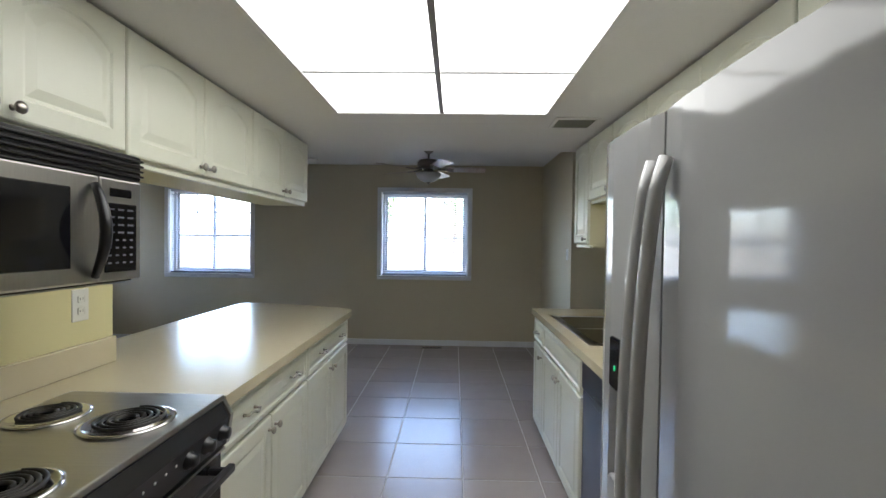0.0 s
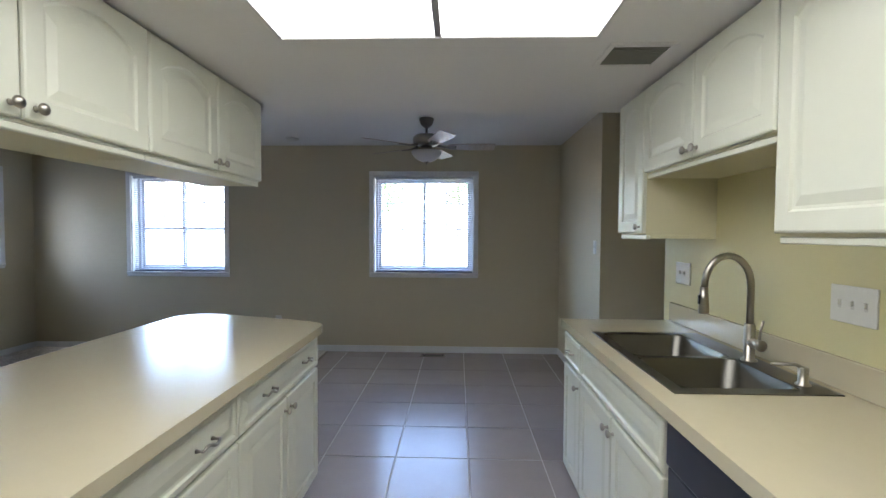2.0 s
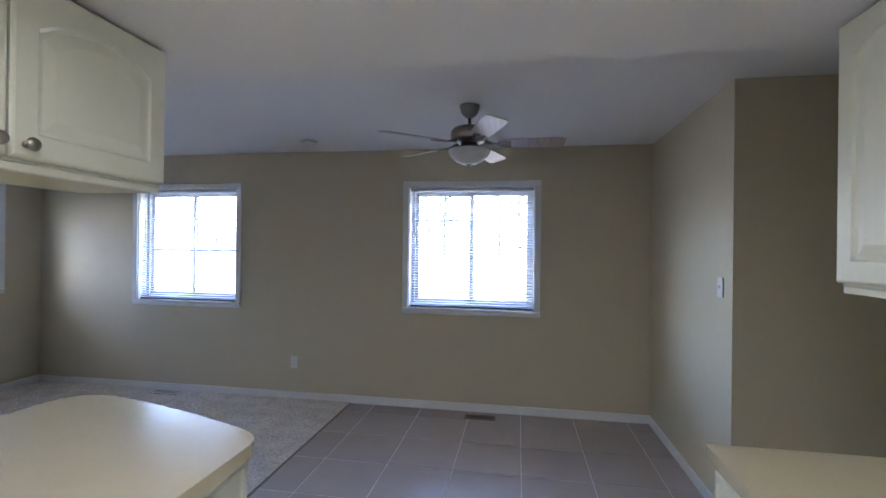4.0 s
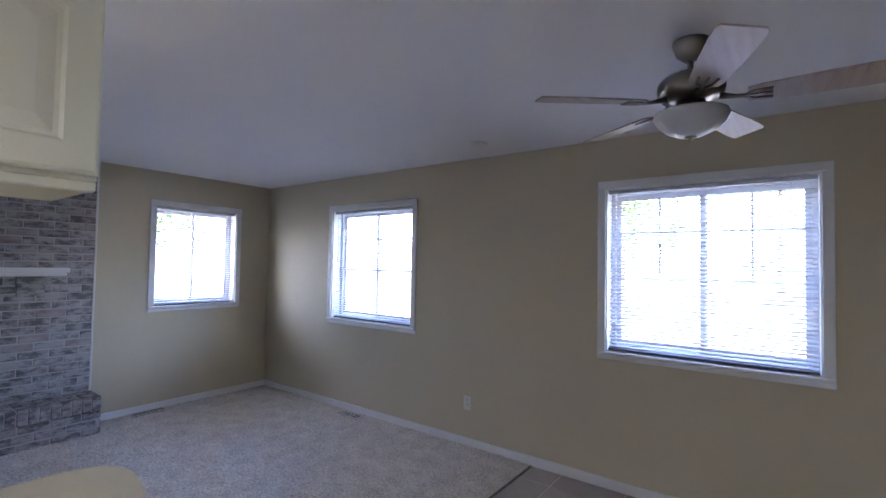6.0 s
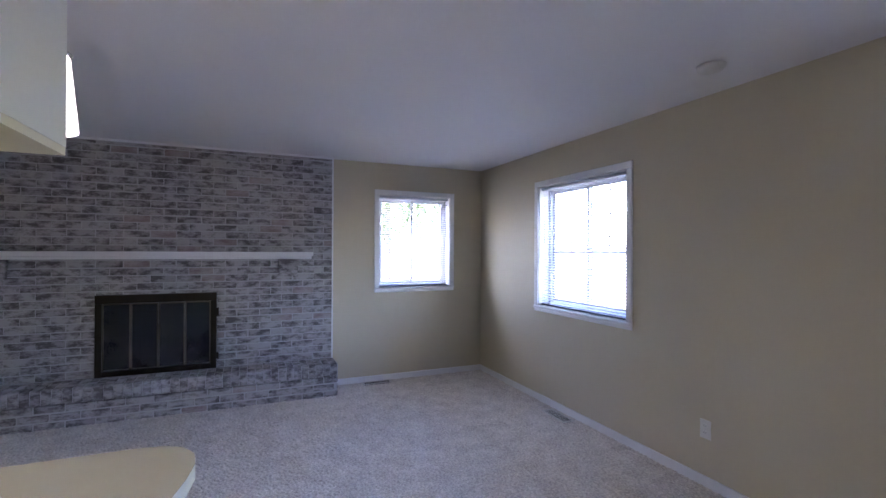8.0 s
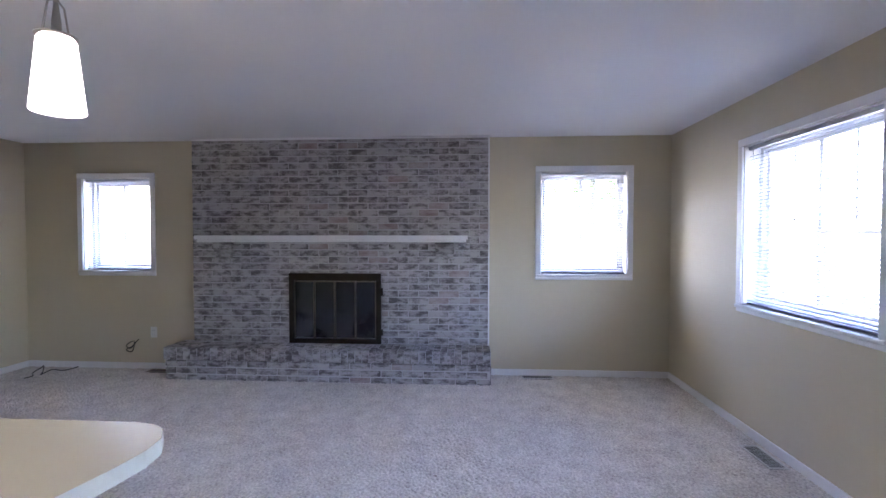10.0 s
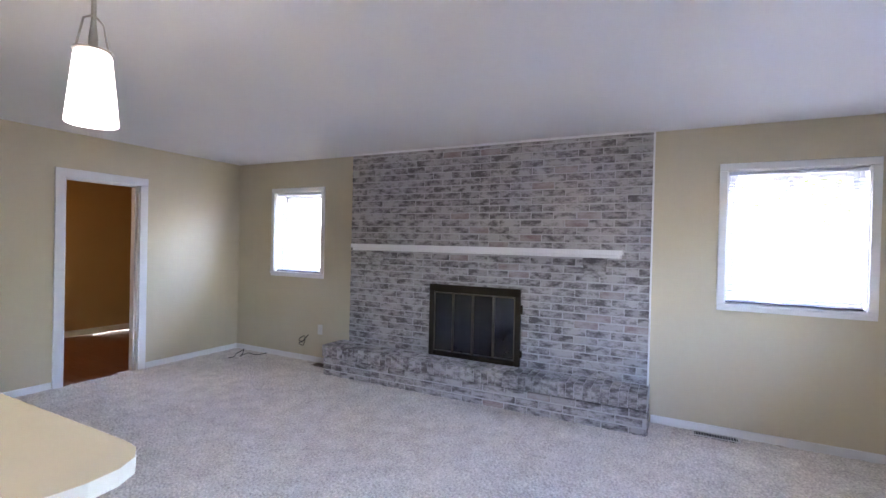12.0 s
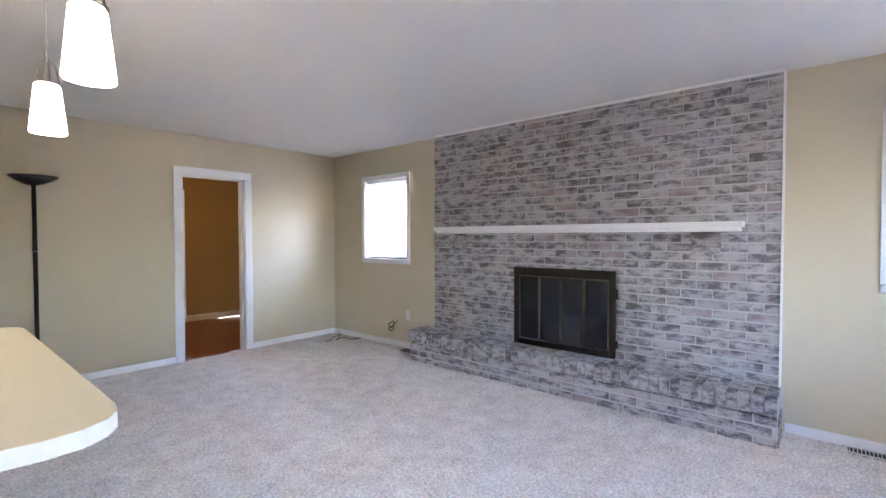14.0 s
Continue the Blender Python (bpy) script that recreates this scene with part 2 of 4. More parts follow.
def wall_with_holes(name, axis, at, thick, a0, a1, z1, holes, material=WALL):
    """A wall along one axis, cut open at holes (a0, a1, z0, z1)."""
    bm = bmesh.new()

    def slab(u0, u1, w0, w1):
        if u1 - u0 > 1e-4 and w1 - w0 > 1e-4:
            lo, hi = (u0, at, w0), (u1, at + thick, w1)
            if axis == "y":
                lo, hi = (at, u0, w0), (at + thick, u1, w1)
            add_box(bm, lo, hi)
    u = a0
    for h0, h1, w0, w1 in sorted(holes):
        slab(u, h0, 0, z1)
        slab(h0, h1, 0, w0)
        slab(h0, h1, w1, z1)
        u = h1
    slab(u, a1, 0, z1)
    bmesh.ops.remove_doubles(bm, verts=bm.verts, dist=1e-5)
    return part(name, bm, material, kind="structure")


C = 0.055   # casing width
WIN = {"window_1": ("x", -2.97, -1.735, 0.87, 2.12), "window_2": ("x", -0.075, 1.195, 0.88, 2.113),
       "window_3": ("y", 5.643, 6.60, 0.983, 2.118), "window_4": ("y", 0.82, 1.68, 1.0, 2.085)}
hole = lambda w: (w[1] + C, w[2] - C, w[3] + C, w[4] - C)
wall_north = wall_with_holes("wall_north", "x", YN, 0.16, XW - 0.16, XD + T, ZC, [hole(WIN["window_1"]), hole(WIN["window_2"])])
wall_west = wall_with_holes("wall_west", "y", XW - 0.16, 0.16, YS, YN, ZC, [hole(WIN["window_3"]), hole(WIN["window_4"])])
DX0, DX1, DZ = -2.86, -2.175, 2.0
wall_south = wall_with_holes("wall_south", "x", YS - T, T, XW - 0.16, XK + T, ZC, [(DX0, DX1, 0, DZ)])
wall_partition = wall_box("wall_partition", (XP - T, YS, 0), (XP - 0.004, YP, ZC))
wall_kitchen_lining = wall_box("wall_kitchen_lining", (XP - 0.004, YS, 0), (XP, YP, ZK), YELLOW)
wall_kitchen = wall_box("wall_kitchen", (XK, YS, 0), (XK + T, KE, ZC), YELLOW)
wall_hall_south = wall_box("wall_hall_south", (XK + T, KE - T, 0), (3.5, KE, ZC))
wall_hall_end = wall_box("wall_hall_end", (3.5, KE - T, 0), (3.5 + T, YD + T, ZC))
wall_stub = wall_box("wall_stub", (XD, YD, 0), (3.5, YD + T, ZC))
wall_east = wall_box("wall_east", (XD, YD + T, 0), (XD + T, YN, ZC))
ceiling = box("ceiling", (XW - 0.16, YS - T, ZC), (3.62, YN + 0.16, ZC + 0.12), CEIL, kind="structure")
LX0, LX1, LY0, LY1 = 0.325, 1.442, 1.57, 3.28
SX0 = XP - 0.03
soffit = boxes("ceiling_lowered", [((SX0, YS, ZK), (LX0, YK, ZC - 0.003)), ((LX1, YS, ZK), (XK, YK, ZC - 0.003)),
                                   ((LX0, YS, ZK), (LX1, LY0, ZC - 0.003)), ((LX0, LY1, ZK), (LX1, YK, ZC - 0.003))], CEIL, kind="structure")
subfloor = box("floor_base", (XW - 0.16, YS - T, -0.12), (3.62, YN + 0.16, -0.0018), GROUT, kind="structure")

# ---- next room ----
RX0, RX1, RY0 = -4.45, -1.0, -2.25
room_walls = boxes("wall_next_room", [((RX0 - T, RY0 - T, 0), (RX1 + T, RY0, ZC)), ((RX0 - T, RY0, 0), (RX0, YS - T - 0.004, ZC)),
                                      ((RX1, RY0, 0), (RX1 + T, YS - T - 0.004, ZC)), ((RX0, YS - T - 0.004, 0), (DX0, YS - T, ZC)),
                                      ((DX1, YS - T - 0.004, 0), (RX1, YS - T, ZC)), ((DX0, YS - T - 0.004, DZ), (DX1, YS - T, ZC))], ROOM, kind="structure")
room_ceiling = box("ceiling_next_room", (RX0 - T, RY0 - T, ZC), (RX1 + T, YS - T - 0.002, ZC + 0.1), CEIL, kind="structure")
room_sub = box("floor_next_room", (RX0 - T, RY0 - T, -0.12), (RX1 + T, YS - T - 0.002, -0.012), WOOD, kind="structure")
boxes("baseboard_next_room", [((RX0, RY0, 0), (RX1, RY0 + 0.015, 0.09)), ((RX0, RY0 + 0.015, 0), (RX0 + 0.015, YS - T - 0.01, 0.09))], CABIN, kind="structure", bevel=0.003)
closet_trim = boxes("trim_next_room", [((-3.10, RY0, 0.09), (-3.03, RY0 + 0.02, 2.06)), ((-3.03, RY0, 2.0), (-2.8, RY0 + 0.02, 2.06))], TRIM, kind="structure", bevel=0.003)

# ---- trim ----
BB, BT = 0.075, 0.013
boxes("baseboard", [((XW, YN - BT, 0), (XD, YN, BB)), ((XW, 5.20, 0), (XW + BT, YN - BT, BB)), ((XW, YS, 0), (XW + BT, 1.985, BB)),
                    ((XW + BT, YS, 0), (DX0 - 0.08, YS + BT, BB)), ((DX1 + 0.08, YS, 0), (XP - T, YS + BT, BB)),
                    ((XP - T - BT, YS + BT, 0), (XP - T, YP, BB)),
                    ((XD - BT, YD - BT, 0), (XD, YN - BT, BB)), ((XD, YD - BT, 0), (3.5, YD, BB)), ((3.5 - BT, KE, 0), (3.5, YD - BT, BB)),
                    ((XK + T, KE, 0), (3.5 - BT, KE + BT, BB))], TRIM, kind="structure", bevel=0.003)

door_frame = thing("door_1", (0.5 * (DX0 + DX1), YS, 0), "white-painted cased doorway, open to the next room", "doorway", kind="structure")
boxes("casing", [((DX0 - 0.075, YS, 0), (DX0 + 0.008, YS + 0.017, DZ - 0.008)), ((DX1 - 0.008, YS, 0), (DX1 + 0.075, YS + 0.017, DZ - 0.008)),
                 ((DX0 - 0.075, YS, DZ - 0.008), (DX1 + 0.075, YS + 0.017, DZ + 0.07))], TRIM, door_frame, bevel=0.004)
boxes("jamb", [((DX0, YS - T - 0.01, 0), (DX0 + 0.018, YS - 0.001, DZ - 0.018)), ((DX1 - 0.018, YS - T - 0.01, 0), (DX1, YS - 0.001, DZ - 0.018)),
               ((DX0, YS - T - 0.01, DZ - 0.018), (DX1, YS - 0.001, DZ))], TRIM, door_frame)
boxes("stop", [((DX0 + 0.018, YS - 0.075, 0), (DX0 + 0.03, YS - 0.04, DZ - 0.03)), ((DX1 - 0.03, YS - 0.075, 0), (DX1 - 0.018, YS - 0.04, DZ - 0.03)),
               ((DX0 + 0.018, YS - 0.075, DZ - 0.03), (DX1 - 0.018, YS - 0.04, DZ - 0.018))], TRIM, door_frame)


# ---- windows and blinds ----
def window(name, spec, blind_label, grid=True):
    """A two-sash sliding window in its casing, with a mini blind before it."""
    axis, a0, a1, z0, z1 = spec
    north = axis == "x"

    def m(u, d, z):
        # d: depth into the wall, measured outwards from the room face
        return (u, YN + d, z) if north else (XW - d, u, z)

    def bx(u0, u1, d0, d1, w0, w1):
        p, q = m(u0, d0, w0), m(u1, d1, w1)
        return tuple(map(min, p, q)), tuple(map(max, p, q))
    mid = 0.5 * (a0 + a1)
    win = thing(name, m(mid, 0, z0), "white vinyl sliding window in a white casing", "window", kind="structure")
    boxes("window_frame", [bx(a0, a0 + C, -0.018, 0, z0 + 0.03, z1 - C), bx(a1 - C, a1, -0.018, 0, z0 + 0.03, z1 - C), bx(a0, a1, -0.018, 0, z1 - C, z1),
                           bx(a0, a1, -0.014, 0, z0, z0 + 0.03)], TRIM, win, bevel=0.004)
    boxes("window_sill", [bx(a0 + 0.004, a1 - 0.004, -0.03, 0.16, z0 + 0.03, z0 + C)], TRIM, win, bevel=0.005)
    u0, u1, w0, w1 = a0 + C, a1 - C, z0 + C, z1 - C
    boxes("reveal", [bx(u0, u0 + 0.006, 0.001, 0.11, w0, w1 - 0.006), bx(u1 - 0.006, u1, 0.001, 0.11, w0, w1 - 0.006), bx(u0, u1, 0.001, 0.11, w1 - 0.006, w1)], TRIM, win)
    f = 0.035
    boxes("outer_frame", [bx(u0, u0 + f, 0.11, 0.158, w0, w1), bx(u1 - f, u1, 0.11, 0.158, w0, w1), bx(u0 + f, u1 - f, 0.11, 0.158, w1 - f, w1),
                          bx(u0 + f, u1 - f, 0.11, 0.158, w0, w0 + f)], VINYL, win, bevel=0.003)
    s = 0.032
    for k, (p, q, d) in enumerate(((u0 + f, mid + 0.02, 0.138), (mid - 0.02, u1 - f, 0.118))):
        boxes("sash", [bx(p, p + s, d, d + 0.018, w0 + f, w1 - f), bx(q - s, q, d, d + 0.018, w0 + f, w1 - f),
                       bx(p + s, q - s, d, d + 0.018, w1 - f - s, w1 - f), bx(p + s, q - s, d, d + 0.018, w0 + f, w0 + f + s)], VINYL, win, bevel=0.002)
        g = box("pane", *bx(p + s, q - s, d + 0.007, d + 0.011, w0 + f + s, w1 - f - s), GLASS, win)
        g.visible_shadow = False
        if grid:
            c = 0.5 * (p + q)
            hh = w1 - w0
            for zz in (w0 + hh * 0.73, w0 + hh * 0.45):
                box("muntin", *bx(p + s, q - s, d + 0.001, d + 0.006, zz - 0.007, zz + 0.007), VINYL, win)
            box("muntin", *bx(c - 0.007, c + 0.007, d + 0.0012, d + 0.0058, w0 + hh * 0.45, w1 - f - s), VINYL, win)
    bl = thing("window_blind", m(mid, 0.03, w0), blind_label, "window blind", group="window blinds")
    b0, b1 = u0 + 0.01, u1 - 0.01
    box("headrail", *bx(b0, b1, 0.022, 0.05, w1 - 0.034, w1 - 0.008), BACKLIT_SLAT, bl, bevel=0.002)
    box("bottom_rail", *bx(b0, b1, 0.026, 0.046, w0 + 0.006, w0 + 0.018), RAIL, bl, bevel=0.002, label="grey bottom rail")
    n = int((w1 - 0.04 - w0 - 0.03) / 0.0245)
    bm = bmesh.new()
    hw, t = 0.0125, 0.0006
    rows = []
    for k in range(5):
        v = -1 + 0.5 * k
        dz = 0.0018 * (1 - v * v) + v * hw * 0.38
        rows.append((v * hw * 0.95, dz))
    ends = []
    for u in (b0 + 0.004 - mid, b1 - 0.004 - mid):
        lo = [bm.verts.new((u, y, z) if north else (-y, u, z)) for y, z in rows]
        hi = [bm.verts.new((u, y, z + t) if north else (-y, u, z + t)) for y, z in rows]
        ends.append((lo, hi))
    (la, ha), (lb, hb) = ends
    for k in range(4):
        bm.faces.new((la[k], la[k + 1], lb[k + 1], lb[k]))
        bm.faces.new((ha[k], hb[k], hb[k + 1], ha[k + 1]))
    bm.faces.new((la[0], lb[0], hb[0], ha[0]))
    bm.faces.new((la[4], ha[4], hb[4], lb[4]))
    bmesh.ops.recalc_face_normals(bm, faces=bm.faces)
    me = bpy.data.meshes.new("slat")
    bm.to_mesh(me)
    bm.free()
    me.materials.append(BACKLIT_SLAT)
    for k in range(n):
        sl = new("slat", me)
        sl.parent = bl
        sl.location = (0, 0.006 if north else 0, 0.034 + k * 0.0245)
        if not north:
            sl.location.x = -0.006
    for u in (b0 + 0.12, b1 - 0.12):
        tube("ladder_cord", [m(u, 0.026, w0 + 0.018), m(u, 0.026, w1 - 0.034)], 0.0009, BACKLIT_SLAT, bl, 5)
    tube("tilt_wand", [m(b0 + 0.06, 0.018, w1 - 0.03), m(b0 + 0.061, 0.016, w1 - 0.55)], 0.003, VINYL, bl, 6)
    return win


window("window_1", WIN["window_1"], "white mini blind lowered over the living room window, slats open")
window("window_2", WIN["window_2"], "white mini blind lowered over the dining window, slats open")
window("window_3", WIN["window_3"], "white mini blind lowered beside the fireplace, slats open", grid=False)
window("window_4", WIN["window_4"], "white mini blind lowered in the narrow corner window", grid=False)


# ---- kitchen cabinets ----
def to_left(x):     # fronts that look towards +x: u runs along +y
    return lambda u, n, z: (x + n, u, z)


def to_right(x):    # fronts that look towards -x
    return lambda u, n, z: (x - n, u, z)


def front(name, m, u0, u1, z0, z1, parent, arch=0.0, margin=0.055, t=0.019, label=""):
    """A moulded cabinet front: slab with rounded edge, sunk groove and raised field, arched at its top if asked."""
    u0, u1 = min(u0, u1), max(u0, u1)
    w, h = u1 - u0, z1 - z0
    bm = bmesh.new()
    k = 9

    def loop(d, n, rise):
        pts = [(d, d), (w - d, d), (w - d, h - d - rise)]
        for i in range(1, k):
            s = i / k
            x = (w - d) - s * (w - 2 * d)
            pts.append((x, h - d - rise + rise * math.sin(math.pi * s) ** 0.8))
        pts.append((d, h - d - rise))
        return [bm.verts.new(m(u0 + x, n, z0 + z)) for x, z in pts]

    def rim(d, n):
        pts = [(d, d), (w - d, d), (w - d, h - d)]
        for i in range(1, k):
            x = (w - margin) - i / k * (w - 2 * margin)
            pts.append((x, h - d))
        pts.append((d, h - d))
        return [bm.verts.new(m(u0 + x, n, z0 + z)) for x, z in pts]
    loops = [rim(0, 0), rim(0, t - 0.006), rim(0.003, t - 0.002), rim(0.008, t), loop(margin, t, arch), loop(margin + 0.006, t - 0.006, arch),
             loop(margin + 0.014, t - 0.007, arch), loop(margin + 0.04, t - 0.0015, arch)]
    n = len(loops[0])
    for a, b in zip(loops, loops[1:]):
        for i in range(n):
            bm.faces.new((a[i], a[(i + 1) % n], b[(i + 1) % n], b[i]))
    bm.faces.new(loops[0])
    bm.faces.new(loops[-1])
    return part(name, bm, CAB, parent, label)


def knob(m, u, z, parent, t=0.019):
    bm = bmesh.new()
    prof = [(0.008, t), (0.0055, t + 0.004), (0.005, t + 0.012), (0.013, t + 0.017), (0.0155, t + 0.022), (0.013, t + 0.027), (0.006, t + 0.030)]
    rings = [[bm.verts.new(m(u + r * math.cos(a * math.pi / 8), nn, z + r * math.sin(a * math.pi / 8))) for a in range(16)] for r, nn in prof]
    for a, b in zip(rings, rings[1:]):
        for i in range(16):
            bm.faces.new((a[i], a[(i + 1) % 16], b[(i + 1) % 16], b[i]))
    bm.faces.new(rings[0])
    bm.faces.new(rings[-1])
    return part("knob", bm, NICKEL, parent, "brushed nickel knob", smooth=True)


def pull(m, u, z, parent, t=0.019):
    """A curved bar pull on two posts."""
    bm = bmesh.new()
    pts = []
    for i in range(13):
        s = i / 12
        pts.append(m(u - 0.048 + 0.096 * s, t + 0.022 + 0.006 * math.sin(math.pi * s), z + 0.008 * math.sin(2 * math.pi * s)))
    add_tube(bm, pts, [0.0032 + 0.0018 * math.sin(math.pi * i / 12) for i in range(13)], 8)
    for s in (-0.042, 0.042):
        add_tube(bm, [m(u + s, t - 0.001, z), m(u + s, t + 0.012, z), m(u + s, t + 0.022, z)], [0.007, 0.004, 0.0045], 8)
    return part("pull", bm, NICKEL, parent, "brushed nickel pull", smooth=True)


def base_cabinet(m, xs, u0, u1, label, doors=2, drawer=True, pulls=2, body_top=TOP - 0.041):
    """xs: back and front of the carcass."""
    xb, xf = xs
    th = thing("base_cabinet", (0.5 * (xb + xf), 0.5 * (u0 + u1), 0), label, "kitchen cabinet", group="kitchen base cabinets")
    lo, hi = min(xb, xf), max(xb, xf)
    sgn = 1 if xf > xb else -1
    box("body", (lo, u0 + 0.001, 0.10), (hi, u1 - 0.001, body_top), CAB, th)
    k = xf - sgn * 0.06
    box("toe_kick", (min(xb, k), u0 + 0.001, 0.0), (max(xb, k), u1 - 0.001, 0.10), CAB, th)
    g = 0.004
    if drawer:
        d = front("drawer", m, u0 + g, u1 - g, 0.705, 0.862, th, margin=0.022)
        for i in range(pulls):
            pull(m, u0 + (u1 - u0) * (0.5 if pulls == 1 else 0.27 + 0.5 * i), 0.783, d)
    zt = 0.69
    w = (u1 - u0) / doors
    for i in range(doors):
        d = front("door", m, u0 + i * w + g, u0 + (i + 1) * w - g, 0.125, zt, th)
        ku = u0 + (i + 1) * w - 0.032 if i == 0 and doors == 2 else u0 + i * w + 0.032
        knob(m, ku, zt - 0.05, d)
    return th


def wall_cabinet(m, xs, u0, u1, z0, label, doors=2, knobs=True, arch=0.05):
    xb, xf = xs
    lo, hi = min(xb, xf), max(xb, xf)
    th = thing("wall_cabinet", (0.5 * (xb + xf), 0.5 * (u0 + u1), z0), label, "kitchen cabinet", group="kitchen wall cabinets")
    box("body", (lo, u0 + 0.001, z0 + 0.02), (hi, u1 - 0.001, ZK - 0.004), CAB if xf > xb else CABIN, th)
    r0, r1 = (hi - 0.02, hi) if xf > xb else (lo, lo + 0.02)
    box("bottom_rail", (r0, u0 + 0.001, z0), (r1, u1 - 0.001, z0 + 0.0195), CAB, th, bevel=0.003)
    box("bottom_panel", (lo if xf > xb else r1, u0 + 0.002, z0 + 0.003), (r0 if xf > xb else hi, u1 - 0.002, z0 + 0.0195), CABIN, th, label="cream underside panel")
    w = (u1 - u0) / doors
    for i in range(doors):
        d = front("door", m, u0 + i * w + 0.003, u0 + (i + 1) * w - 0.003, z0 + 0.028, ZK - 0.012, th, arch=arch)
        if knobs:
            ku = u0 + (i + 1) * w - 0.032 if i == 0 and doors == 2 else u0 + i * w + 0.032
            knob(m, ku, z0 + 0.058, d)
    return th


ML = to_left(0.206)
base_cabinet(ML, (-0.368, 0.205), 2.25, 3.16, "white base cabinet, one drawer over two doors, beside the range")
base_cabinet(ML, (-0.368, 0.205), 3.16, 4.03, "white base cabinet, one drawer over two doors, at the free end")
base_cabinet(ML, (-0.368, 0.205), 0.35, 1.475, "white base cabinet between the range and the back wall")
MU = to_left(-0.085)
wall_cabinet(MU, (XP, -0.086), 2.275, 3.165, 1.637, "white wall cabinet with two arched doors, hung over the peninsula")
wall_cabinet(MU, (XP, -0.086), 3.165, 4.03, 1.637, "white wall cabinet with two arched doors, at the free end")
wall_cabinet(MU, (XP, -0.086), 1.47, 2.275, 1.648, "short white wall cabinet with two arched doors, over the microwave")
wall_cabinet(MU, (XP, -0.086), 0.35, 1.47, 1.377, "white wall cabinet with two arched doors, over the worktop")
MR = to_right(1.571)
XF = 1.572
base_cabinet(MR, (XK - 0.001, XF), 3.875, 4.205, "narrow white base cabinet with a drawer over one door", doors=1, pulls=1)
base_cabinet(MR, (XK - 0.001, XF), 2.985, 3.875, "white sink cabinet with a plain false drawer over two doors", pulls=0, body_top=0.72)
MV = to_right(1.829)
XU = 1.83
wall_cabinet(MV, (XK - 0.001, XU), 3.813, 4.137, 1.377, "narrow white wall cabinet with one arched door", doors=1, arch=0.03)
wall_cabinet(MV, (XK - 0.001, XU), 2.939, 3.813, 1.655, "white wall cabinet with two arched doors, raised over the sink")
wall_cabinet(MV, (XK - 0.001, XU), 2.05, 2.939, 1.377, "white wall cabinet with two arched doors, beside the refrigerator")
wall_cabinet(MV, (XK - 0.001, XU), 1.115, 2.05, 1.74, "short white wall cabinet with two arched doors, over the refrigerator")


def rounded(x0, y0, x1, y1, radii, n=8):
    """An outline anticlockwise from the lower left corner, with a radius for each corner."""
    out = []
    cs = ((x0, y0, 180), (x1, y0, 270), (x1, y1, 0), (x0, y1, 90))
    for (cx, cy, a), r in zip(cs, radii):
        sx, sy = (1 if cx == x0 else -1), (1 if cy == y0 else -1)
        if r <= 0:
            out.append((cx, cy))
            continue
        for i in range(n + 1):
            t = radians(a + 90 * i / n)
            out.append((cx + sx * r + r * math.cos(t), cy + sy * r + r * math.sin(t)))
    return out


XE = 0.265
ct = thing("worktop", (0, 3, TOP - 0.04), "beige laminate peninsula worktop with rounded corners", "worktop")
out = [(XP + 0.001, 2.248), (XE, 2.248), (XE, 3.965), (0.256, 4.0), (0.235, 4.032), (0.19, 4.062), (0.09, 4.10), (-0.03, 4.142), (-0.15, 4.18), (-0.28, 4.216),
       (-0.40, 4.245), (-0.48, 4.256), (-0.545, 4.248), (-0.595, 4.218), (-0.624, 4.17), (-0.632, 4.11), (-0.638, 2.73), (-0.628, 2.685), (-0.60, 2.648), (-0.555, 2.628), (-0.50, 2.622), (XP + 0.001, 2.622)]
part("top", add_prism(bmesh.new(), out, TOP - 0.0015, TOP), COUNTER, ct)
rim_line = [(min(x, XE - 0.003), y) for x, y in out]
part("edge", add_prism(bmesh.new(), rim_line, TOP - 0.04, TOP - 0.0016), WINDOW_LIT_EDGE, ct, "beige laminate edge paled by window light")
box("edge_strip", (XE - 0.0029, 2.248, TOP - 0.04), (XE, 3.966, TOP - 0.0017), COUNTER, ct, label="beige laminate edge strip")
box("strip", (XP + 0.001, 1.483, TOP - 0.04), (-0.221, 2.2475, TOP), COUNTER, ct)
box("backsplash", (XP + 0.001, 1.483, TOP + 0.0005), (XP + 0.02, 2.61, TOP + 0.10), COUNTER, ct, bevel=0.003)
ct2 = thing("worktop", (0, 0.8, TOP - 0.04), "beige laminate worktop on the near side of the range", "worktop")
box("top", (XP + 0.001, 0.33, TOP - 0.04), (XE, 1.478, TOP), COUNTER, ct2, bevel=0.003)

# worktop with the sink let in
SXA, SXB, SYA, SYB = 1.62, 2.085, 3.05, 3.86
ct3 = thing("worktop", (1.83, 3.1, TOP - 0.04), "beige laminate worktop round the sink", "worktop")
XC = 1.537
tm = bmesh.new()
for z in (TOP - 0.04, TOP):
    o = [tm.verts.new((*p, z)) for p in ((XC, 2.04), (XK - 0.001, 2.04), (XK - 0.001, 4.225), (XC, 4.225))]
    q = [tm.verts.new((*p, z)) for p in ((SXA, SYA), (SXB, SYA), (SXB, SYB), (SXA, SYB))]
    for i in range(4):
        tm.faces.new((o[i], o[(i + 1) % 4], q[(i + 1) % 4], q[i]))
    if z == TOP:
        for ring, old in ((o, lo_o), (q, lo_q)):
            for i in range(4):
                tm.faces.new((old[i], old[(i + 1) % 4], ring[(i + 1) % 4], ring[i]))
    lo_o, lo_q = o, q
part("top", tm, COUNTER, ct3)
